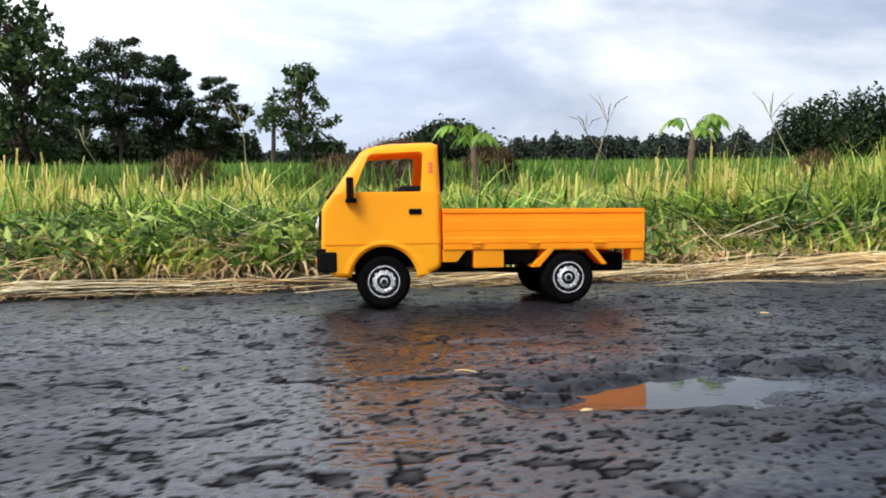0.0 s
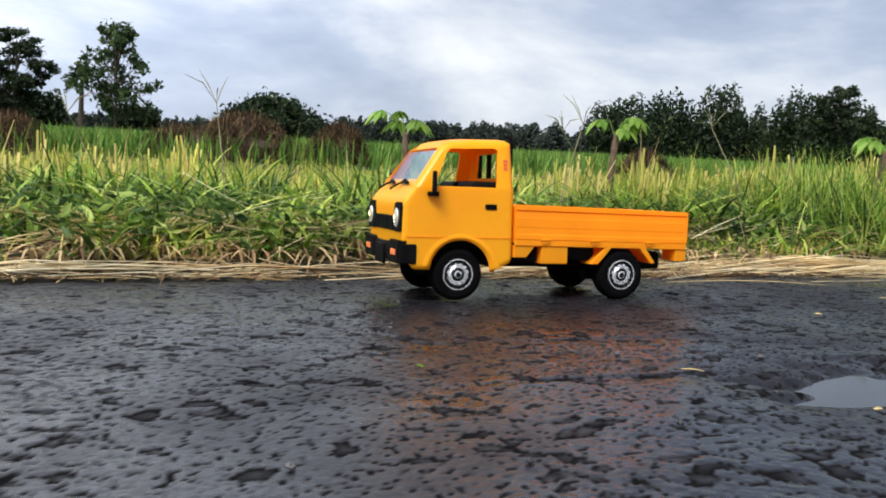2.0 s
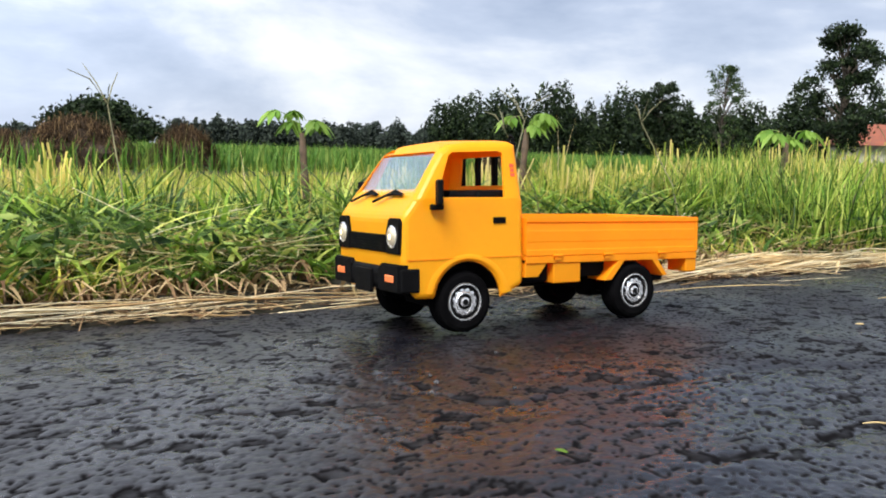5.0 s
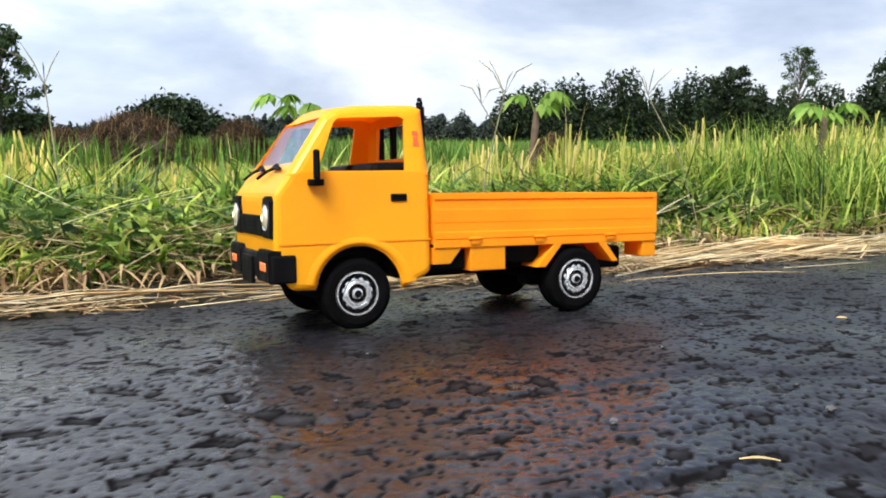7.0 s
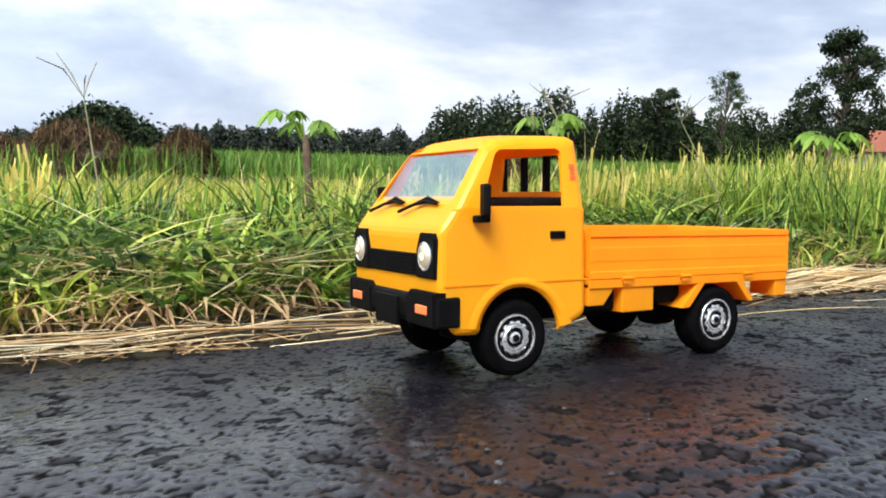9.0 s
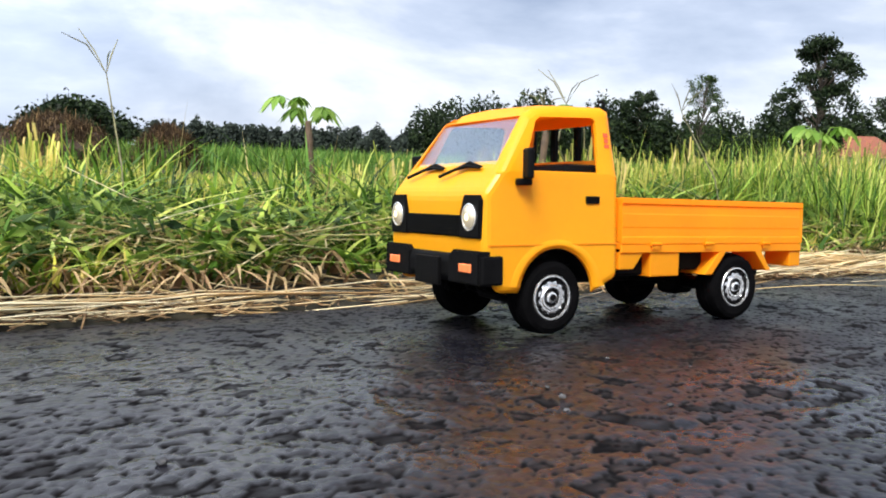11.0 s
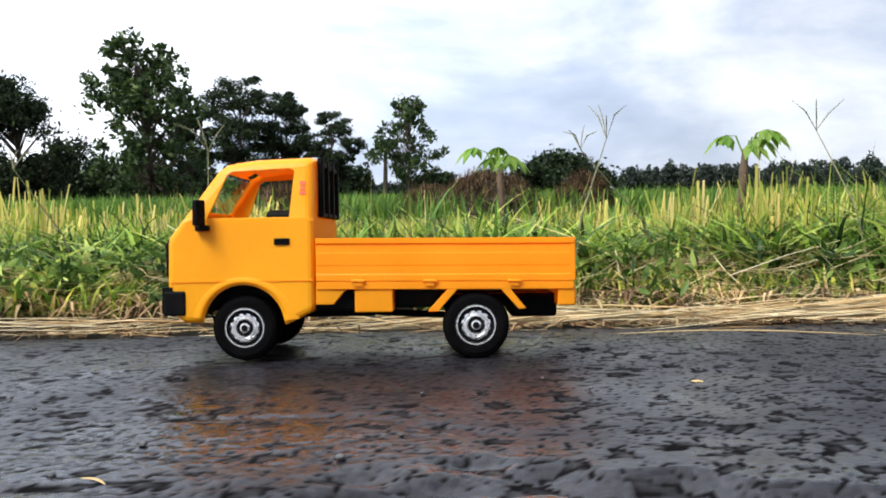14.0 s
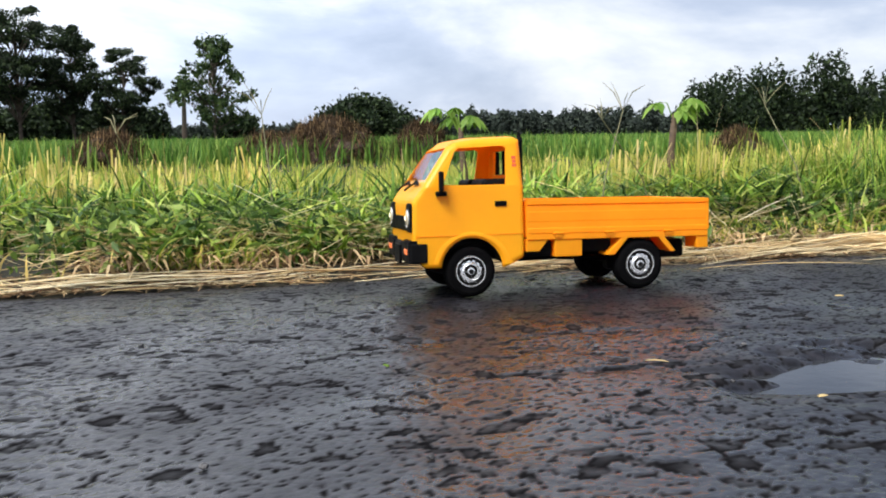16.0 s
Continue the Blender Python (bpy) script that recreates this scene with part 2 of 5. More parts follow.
def asphalt():
    """Old wet asphalt: dark stones, damp film in the hollows, drier worn tops."""
    m = bpy.data.materials.new("wet_asphalt")
    m.use_nodes = True
    t = m.node_tree
    b = t.nodes["Principled BSDF"]
    tc = t.nodes.new("ShaderNodeTexCoord")
    n1 = node(t, "ShaderNodeTexNoise", Scale=4.2, Detail=6.0, Roughness=0.62)
    n2 = node(t, "ShaderNodeTexNoise", Scale=160.0, Detail=4.0)
    v = node(t, "ShaderNodeTexVoronoi", Scale=210.0)
    for n in (n1, n2, v):
        t.links.new(tc.outputs["Object"], n.inputs["Vector"])
    c1 = ramp(t, [(0.25, (0.003, 0.003, 0.0045)), (0.55, (0.009, 0.009, 0.013)), (0.8, (0.030, 0.029, 0.036))])
    t.links.new(n2.outputs["Fac"], c1.inputs["Fac"])
    c2 = ramp(t, [(0.3, (0.7, 0.7, 0.72)), (0.7, (1.15, 1.12, 1.1))])
    t.links.new(n1.outputs["Fac"], c2.inputs["Fac"])
    mx = mixer(t, "MULTIPLY", 1.0)
    t.links.new(c1.outputs["Color"], mx.inputs[6])
    t.links.new(c2.outputs["Color"], mx.inputs[7])
    # the joints between the stones are darker and matt
    joint_mask = t.nodes.new("ShaderNodeAttribute")
    joint_mask.attribute_name = "joint"
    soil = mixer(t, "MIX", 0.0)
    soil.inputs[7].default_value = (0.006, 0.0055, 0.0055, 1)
    t.links.new(joint_mask.outputs["Fac"], soil.inputs[0])
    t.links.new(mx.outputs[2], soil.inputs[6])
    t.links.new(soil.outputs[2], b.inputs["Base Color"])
    rr = node(t, "ShaderNodeMapRange", From_Min=0.40, From_Max=0.60, To_Min=0.20, To_Max=0.46)
    t.links.new(n1.outputs["Fac"], rr.inputs["Value"])
    matt = node(t, "ShaderNodeMapRange", To_Min=0.0, To_Max=0.55)
    t.links.new(joint_mask.outputs["Fac"], matt.inputs["Value"])
    both = t.nodes.new("ShaderNodeMath")
    both.use_clamp = True
    t.links.new(rr.outputs["Result"], both.inputs[0])
    t.links.new(matt.outputs["Result"], both.inputs[1])
    t.links.new(both.outputs[0], b.inputs["Roughness"])
    # wet film in patches: glossy where the water stands, dull where it has run off
    film = node(t, "ShaderNodeMapRange", From_Min=0.40, From_Max=0.62, To_Min=0.53, To_Max=0.20)
    t.links.new(n1.outputs["Fac"], film.inputs["Value"])
    gloss = node(t, "ShaderNodeMapRange", To_Max=0.03)
    t.links.new(film.outputs["Result"], gloss.inputs["To Min"])
    t.links.new(joint_mask.outputs["Fac"], gloss.inputs["Value"])
    t.links.new(gloss.outputs["Result"], b.inputs["Specular IOR Level"])
    bp = node(t, "ShaderNodeBump", Strength=0.26, Distance=0.0015)
    bp.invert = True
    t.links.new(v.outputs["Distance"], bp.inputs["Height"])
    bp2 = node(t, "ShaderNodeBump", Strength=0.22, Distance=0.001)
    t.links.new(n2.outputs["Fac"], bp2.inputs["Height"])
    t.links.new(bp.outputs["Normal"], bp2.inputs["Normal"])
    t.links.new(bp2.outputs["Normal"], b.inputs["Normal"])
    # the deepest joints and pits turn near-black, without gloss
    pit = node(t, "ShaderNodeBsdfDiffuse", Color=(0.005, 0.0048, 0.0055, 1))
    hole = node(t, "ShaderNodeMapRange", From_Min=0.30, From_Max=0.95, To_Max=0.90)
    t.links.new(joint_mask.outputs["Fac"], hole.inputs["Value"])
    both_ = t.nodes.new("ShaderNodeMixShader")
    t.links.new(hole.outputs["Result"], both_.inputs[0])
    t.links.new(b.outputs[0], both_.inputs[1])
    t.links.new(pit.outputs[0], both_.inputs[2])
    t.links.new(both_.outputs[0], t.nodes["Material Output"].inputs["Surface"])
    return m


ASPHALT = asphalt()
WATER = bpy.data.materials.new("puddle_water")
WATER.use_nodes = True
wb = WATER.node_tree.nodes["Principled BSDF"]
wb.inputs["Base Color"].default_value = (0.02, 0.021, 0.023, 1)
wb.inputs["Roughness"].default_value = 0.04
wb.inputs["IOR"].default_value = 1.33
wn = node(WATER.node_tree, "ShaderNodeTexNoise", Scale=70.0, Detail=3.0)
wbp = node(WATER.node_tree, "ShaderNodeBump", Strength=0.05, Distance=0.002)
wtc = WATER.node_tree.nodes.new("ShaderNodeTexCoord")
WATER.node_tree.links.new(wtc.outputs["Object"], wn.inputs["Vector"])
WATER.node_tree.links.new(wn.outputs["Fac"], wbp.inputs["Height"])
WATER.node_tree.links.new(wbp.outputs["Normal"], wb.inputs["Normal"])


# ---------------------------------------------------------------- mesh helpers
def part(name, bm, material, parent=None, label="", smooth=False):
    """Links a bmesh (or a finished mesh) as one mesh object under a thing or a part."""
    if isinstance(bm, bpy.types.Mesh):
        me = bm
    else:
        bmesh.ops.recalc_face_normals(bm, faces=bm.faces)
        me = bpy.data.meshes.new(name)
        bm.to_mesh(me)
        bm.free()
    me.materials.clear()
    me.materials.append(material)
    if smooth:
        me.polygons.foreach_set("use_smooth", [True] * len(me.polygons))
    ob = new(name, me)
    if parent:
        ob.parent = parent
    if label:
        tagged(ob, label)
    return ob


def box(bm, x0, x1, y0, y1, z0, z1, bevel=0.0, segs=2, m=None):
    r = bmesh.ops.create_cube(bm, size=1)
    vs = r["verts"]
    for v in vs:
        v.co = Vector(((x0 + x1) / 2 + v.co.x * (x1 - x0), (y0 + y1) / 2 + v.co.y * (y1 - y0), (z0 + z1) / 2 + v.co.z * (z1 - z0)))
    if bevel:
        es = list({e for v in vs for e in v.link_edges})
        r2 = bmesh.ops.bevel(bm, geom=es, offset=bevel, segments=segs, affect="EDGES", profile=0.5)
        vs = list({v for f in r2["faces"] for v in f.verts} | {v for v in vs if v.is_valid})
    if m is not None:
        for v in vs:
            v.co = m @ v.co
    return vs


def prism(bm, outline, y0, y1, bevel=0.0):
    """An outline in x and z, drawn out from y0 to y1."""
    a = [bm.verts.new((x, y0, z)) for x, z in outline]
    b = [bm.verts.new((x, y1, z)) for x, z in outline]
    n = len(outline)
    fs = [bm.faces.new(a), bm.faces.new(b[::-1])]
    fs += [bm.faces.new((a[i], b[i], b[(i + 1) % n], a[(i + 1) % n])) for i in range(n)]
    if bevel:
        bmesh.ops.bevel(bm, geom=list({e for f in fs for e in f.edges}), offset=bevel, segments=2, affect="EDGES", profile=0.5)
    return a + b


def lathe(bm, profile, segs=40, close=True):
    """Rings about the y axis from pairs of radius and y."""
    rings = []
    for r, y in profile:
        rings.append([bm.verts.new((r * math.cos(2 * math.pi * i / segs), y, r * math.sin(2 * math.pi * i / segs))) for i in range(segs)])
    for a, b in zip(rings, rings[1:]):
        for i in range(segs):
            bm.faces.new((a[i], a[(i + 1) % segs], b[(i + 1) % segs], b[i]))
    if close:
        bm.faces.new(rings[0])
        bm.faces.new(rings[-1][::-1])


def tube(bm, points, radii, segs=6):
    """A tapered pipe along points."""
    rings = []
    pts = [Vector(p) for p in points]
    for i, p in enumerate(pts):
        d = (pts[min(i + 1, len(pts) - 1)] - pts[max(i - 1, 0)]).normalized()
        u = d.orthogonal().normalized()
        v = d.cross(u)
        r = radii[i] if hasattr(radii, "__len__") else radii
        rings.append([bm.verts.new(p + (u * math.cos(2 * math.pi * k / segs) + v * math.sin(2 * math.pi * k / segs)) * r) for k in range(segs)])
    for a, b in zip(rings, rings[1:]):
        for k in range(segs):
            try:
                bm.faces.new((a[k], a[(k + 1) % segs], b[(k + 1) % segs], b[k]))
            except ValueError:
                pass
    bm.faces.new(rings[0][::-1])
    bm.faces.new(rings[-1])


def carve(base, cutters):
    """The mesh of base less the cutters, all given as bmeshes."""
    obs = []
    for k, b in enumerate([base, *cutters]):
        bmesh.ops.recalc_face_normals(b, faces=b.faces)
        me = bpy.data.meshes.new("carve")
        b.to_mesh(me)
        b.free()
        obs.append(new("carve", me))
    for c in obs[1:]:
        md = obs[0].modifiers.new("cut", "BOOLEAN")
        md.operation, md.solver, md.object = "DIFFERENCE", "EXACT", c
    bpy.context.view_layer.update()
    me = bpy.data.meshes.new_from_object(obs[0].evaluated_get(bpy.context.evaluated_depsgraph_get()))
    for o in obs:
        d = o.data
        bpy.data.objects.remove(o)
        bpy.data.meshes.remove(d)
    return me


def strips(name, base, height, width, yaw, lean, bend, levels, material, label, category, taper=1.6, blunt=False, droop=0.0):
    """Many blades as one mesh: arrays of places, heights, widths, headings and leans; blunt ones are cut off, drooping ones arch over."""
    n = len(height)
    f = np.linspace(0, 1, levels)
    dx, dy = np.cos(yaw), np.sin(yaw)
    out = (lean[:, None] * f + bend[:, None] * f ** 2) * height[:, None]
    up = height[:, None] * f * np.sqrt(np.clip(1 - (lean * 0.7)[:, None] ** 2 * f, 0.05, 1)) - droop * height[:, None] * f ** 2.2
    wd = width[:, None] * (1 - (0.3 if blunt else 0.97) * f ** taper) * 0.5
    px, py = -dy, dx
    per = levels * 2 - (0 if blunt else 1)
    verts = np.zeros((n, per, 3))
    for k in range(levels):
        c = np.stack([base[:, 0] + dx * out[:, k], base[:, 1] + dy * out[:, k], base[:, 2] + up[:, k]], -1)
        if k == levels - 1 and not blunt:
            verts[:, 2 * k] = c
        else:
            o = np.stack([px * wd[:, k], py * wd[:, k], 0 * wd[:, k]], -1)
            verts[:, 2 * k], verts[:, 2 * k + 1] = c - o, c + o
    quads = [(2 * k, 2 * k + 1, 2 * k + 3, 2 * k + 2) for k in range(levels - (1 if blunt else 2))]
    tri = () if blunt else (2 * levels - 4, 2 * levels - 3, 2 * levels - 2)
    loops = np.array([i for q in quads for i in q] + list(tri))
    idx = (np.arange(n)[:, None] * per + loops).ravel()
    sizes = np.tile([4] * len(quads) + ([] if blunt else [3]), n)
    return raw_mesh(name, verts.reshape(-1, 3), idx, sizes, material, label, category)


def raw_mesh(name, verts, idx, sizes, material, label="", category="", parent=None, kind="stuff"):
    me = bpy.data.meshes.new(name)
    me.vertices.add(len(verts))
    me.vertices.foreach_set("co", np.asarray(verts, np.float32).ravel())
    me.loops.add(len(idx))
    me.loops.foreach_set("vertex_index", np.asarray(idx, np.int32))
    me.polygons.add(len(sizes))
    starts = np.concatenate([[0], np.cumsum(sizes)[:-1]])
    me.polygons.foreach_set("loop_start", np.asarray(starts, np.int32))
    me.update(calc_edges=True)
    me.validate()
    me.materials.append(material)
    ob = new(name, me)
    if parent:
        ob.parent = parent
    if label:
        tagged(ob, label, category, kind=kind)
    return ob


# ---------------------------------------------------------------- ground
# The road edge runs along y = 0.165 + 0.02 x; s is the distance beyond it.
EDGE_Y, EDGE_A = 0.165, math.atan(0.02)
CA, SA = math.cos(EDGE_A), math.sin(EDGE_A)
rng = np.random.default_rng(7)
CAMBER = radians(3.18)  # the road falls away towards the verge


def to_world(u, s):
    return u * CA - s * SA, EDGE_Y + u * SA + s * CA


def value_noise(x, y, seed=0):
    xi, yi = np.floor(x).astype(int), np.floor(y).astype(int)
    xf, yf = x - xi, y - yi
    xf, yf = xf * xf * (3 - 2 * xf), yf * yf * (3 - 2 * yf)

    def h(a, b):
        q = np.sin(a * 127.1 + b * 311.7 + seed * 74.7) * 43758.5453
        return q - np.floor(q)
    return (h(xi, yi) * (1 - xf) + h(xi + 1, yi) * xf) * (1 - yf) + (h(xi, yi + 1) * (1 - xf) + h(xi + 1, yi + 1) * xf) * yf


def stones(x, y, seed=0):
    """Rounded lumps of a broken grid: high in a stone's middle, low in the joints."""
    xi, yi = np.floor(x), np.floor(y)
    f1, f2 = np.full(x.shape, 9.0), np.full(x.shape, 9.0)
    tall = np.zeros(x.shape)
    for a in (-1, 0, 1):
        for b in (-1, 0, 1):
            cx, cy = xi + a, yi + b
            q1 = np.sin(cx * 127.1 + cy * 311.7 + seed) * 43758.5453
            q2 = np.sin(cx * 269.5 + cy * 183.3 + seed) * 43758.5453
            q1, q2 = q1 - np.floor(q1), q2 - np.floor(q2)
            d = np.hypot(cx + q1 - x, cy + q2 - y)
            near = d < f1
            f2 = np.where(near, f1, np.minimum(f2, d))
            tall = np.where(near, (q1 * 7.3 + q2 * 3.1) % 1.0, tall)
            f1 = np.where(near, d, f1)
    top = np.where(tall < 0.10, 0.20 + tall, 0.72 + 0.28 * tall)  # some stones have broken out
    return np.clip((f2 - f1) * 4.5, 0, 1) ** 0.7 * top + 0.12 * (1 - np.clip(f1 * 1.6, 0, 1))


def ground_z(s, u):
    z = np.interp(s, [-9, -3.3, -3.0, -0.02, 0.0, 0.15, 0.5, 0.8, 1.5, 6.2, 6.6, 7.2, 5000], [-0.02, -0.02, -0.05, -0.05, -0.003, 0.012, 0.012, 0.0, -0.13, -0.15, -0.06, -0.09, -0.09])
    return z + np.where(s > -0.1, -0.007, 0) + np.where(s > 0, (value_noise(u * 9, s * 9, 3) - 0.5) * 0.014, 0)


def grid_mesh(name, us, ss, zfun, material):
    U, S = np.meshgrid(us, ss)
    X, Y = to_world(U, S)
    V = np.stack([X, Y, zfun(S, U)], -1).reshape(-1, 3)
    a, b = len(us), len(ss)
    k = (np.arange(b - 1)[:, None] * a + np.arange(a - 1)).ravel()
    idx = np.stack([k, k + 1, k + 1 + a, k + a], -1).ravel()
    ob = raw_mesh(name, V, idx, np.full(len(k), 4), material)
    ob.data.polygons.foreach_set("use_smooth", [True] * len(ob.data.polygons))
    return ob


far = [20, 40, 80, 200, 600, 2500]
us = np.concatenate([[-v for v in far[::-1]], np.arange(-12, -3, 1.0), np.arange(-3, 4, 0.04), np.arange(4, 14, 1.0), far])
ss = np.concatenate([[-2500, -400, -60, -20, -6, -3.3, -3.0, -1.5, -0.02], np.arange(0, 1.6, 0.04), np.arange(1.6, 7.2, 0.2), [8, 10, 14, 20, 40, 80, 200, 600, 2500]])
ground = grid_mesh("ground", us, ss, ground_z, SOIL)
tagged(ground, "soil of the verge and rice paddies, low green growth", "ground", kind="structure")

PUDDLES = [(0.08, -0.605, 0.13, 0.062)]


def hollow(s, u):
    d = np.zeros(np.shape(u))
    for pu, ps, ru, rs in PUDDLES:
        w = 0.55 * (value_noise(u * 12, s * 20, 5) - 0.5) + 0.5 * (value_noise(u * 40, s * 70, 35) - 0.5)
        d = np.maximum(d, np.clip(1.15 - np.hypot((u - pu) / ru, (s - ps) / rs) + w, 0, 1))
    return d


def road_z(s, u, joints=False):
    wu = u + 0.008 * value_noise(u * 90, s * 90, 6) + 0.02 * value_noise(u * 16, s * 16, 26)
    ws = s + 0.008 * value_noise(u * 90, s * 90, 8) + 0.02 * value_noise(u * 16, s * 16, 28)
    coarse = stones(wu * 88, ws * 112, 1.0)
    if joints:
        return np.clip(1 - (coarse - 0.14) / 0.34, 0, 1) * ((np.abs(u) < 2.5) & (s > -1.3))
    z = coarse * 0.0013 + stones(wu * 190, ws * 190, 2.0) * 0.0003 - 0.0017
    patch = np.clip((value_noise(u * 4, s * 6, 9) - 0.25) * 2.2, 0.40, 1)
    z = z * patch + (value_noise(u * 7, s * 7, 4) - 0.5) * 0.004 + (value_noise(u * 20, s * 34, 24) - 0.5) * 0.0016
    crack = np.clip(1 - np.abs(value_noise(u * 3.1 + 0.4 * value_noise(u * 22, s * 22, 19), s * 6.0, 15) - 0.5) / 0.025, 0, 1) * np.clip((value_noise(u * 1.9, s * 2.4, 17) - 0.5) * 6, 0, 1)
    z = z - 0.0015 * crack
    dip = np.clip(hollow(s, u) * 2.2, 0, 1)
    z = z * (1 - 0.6 * dip) - 0.0072 * dip
    z = np.where(s > -0.03, z - (s + 0.03) * 0.25 - 0.004 * value_noise(u * 30, s * 30, 2), z)
    fine = (np.abs(u) < 2.5) & (s > -1.3)
    return np.where(fine, z, -0.002) - math.tan(CAMBER) * (EDGE_Y + np.maximum(s, -3.0 - s))


ru = np.concatenate([[-2500, -300, -60, -15, -5], np.linspace(-2.4, -1.1, 60), np.arange(-1.09, -0.75, 0.005), np.arange(-0.75, 0.62, 0.0024), np.arange(0.62, 1.5, 0.005), np.linspace(1.5, 2.4, 60), [5, 15, 60, 300, 2500]])
rs_ = np.concatenate([[-3.0, -2.0], np.linspace(-1.3, -0.95, 24), np.arange(-0.945, -0.78, 0.005), np.arange(-0.78, 0.03, 0.0024)])
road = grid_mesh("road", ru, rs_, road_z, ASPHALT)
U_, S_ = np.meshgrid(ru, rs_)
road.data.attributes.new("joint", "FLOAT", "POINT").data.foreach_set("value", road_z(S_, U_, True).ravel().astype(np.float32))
tagged(road, "old dark asphalt road, wet after rain", "road", kind="structure")


# ---------------------------------------------------------------- the toy truck
def side_half(z):
    """Half the cab's width at a height: upright below the sills, leaning in above."""
    return float(np.interp(z, [0.02, 0.060, 0.066, 0.1125, 0.161], [0.0690, 0.0700, 0.0688, 0.0678, 0.0562]))


def cab_solid(inset=0.0, bevel=0.0):
    k = inset
    front = [(-0.140 + k, 0.0325), (-0.150 + k, 0.046), (-0.1512 + k, 0.064), (-0.1508 + k, 0.098), (-0.1420 + k, 0.1085), (-0.1390 + k, 0.1125)]
    top = [(-0.1105 + k, 0.151 - k), (-0.1020 + k, 0.1565 - k), (-0.080, 0.1595 - k), (-0.040 - k, 0.1608 - k), (-0.0345 - k, 0.1585 - k)]
    back = [(-0.0340 - k, 0.1125), (-0.0340 - k, 0.064), (-0.0340 - k, 0.0400), (-0.0560, 0.0300)]
    pts = front + top + back
    bm = bmesh.new()
    # the roof is crowned across its width
    cols = [[bm.verts.new((x, f * (side_half(z) - k), z + 0.0036 * (0.75 - f * f) * min(1.0, max(0.0, (z - 0.1505) / 0.007)))) for x, z in pts] for f in (-1.0, -0.5, 0.0, 0.5, 1.0)]
    n = len(pts)
    for V, sgn in ((cols[0], 1), (cols[-1], -1)):
        groups = [V[2:6] + [V[11], V[12]], V[5:12], V[0:3] + V[12:15]]
        for g in groups:
            bm.faces.new(g if sgn > 0 else g[::-1])
    for L, R in zip(cols, cols[1:]):
        for i in range(n):
            bm.faces.new((L[i], R[i], R[(i + 1) % n], L[(i + 1) % n]))
    if bevel:
        bmesh.ops.recalc_face_normals(bm, faces=bm.faces)
        es = [e for e in bm.edges if all(v.co.z > 0.11 for v in e.verts) and abs(e.verts[0].co.y - e.verts[1].co.y) < 0.02 and len(e.link_faces) == 2 and e.calc_face_angle(0) > 0.5]
        bmesh.ops.bevel(bm, geom=es, offset=bevel * 1.9, segments=4, affect="EDGES", profile=0.5, clamp_overlap=True)
        es = [e for e in bm.edges if all(v.co.z < 0.1135 for v in e.verts) and len(e.link_faces) == 2 and e.calc_face_angle(0) > 0.5]
        bmesh.ops.bevel(bm, geom=es, offset=bevel, segments=3, affect="EDGES", profile=0.5, clamp_overlap=True)
    return bm


def cutter_prism(outline, y0, y1):
    bm = bmesh.new()
    prism(bm, outline, y0, y1)
    return bm


def cutter_cyl(x, z, r, y0, y1, segs=40):
    return cutter_prism([(x + r * math.cos(2 * math.pi * i / segs), z + r * math.sin(2 * math.pi * i / segs)) for i in range(segs)], y0, y1)


def cutter_quad(p, back):
    """A block between a quad and the same quad moved by back."""
    bm = bmesh.new()
    a = [bm.verts.new(Vector(q) - Vector(back)) for q in p]
    b = [bm.verts.new(Vector(q) + Vector(back)) for q in p]
    bm.faces.new(a)
    bm.faces.new(b[::-1])
    for i in range(len(p)):
        j = (i + 1) % len(p)
        bm.faces.new((a[i], b[i], b[j], a[j]))
    return bm


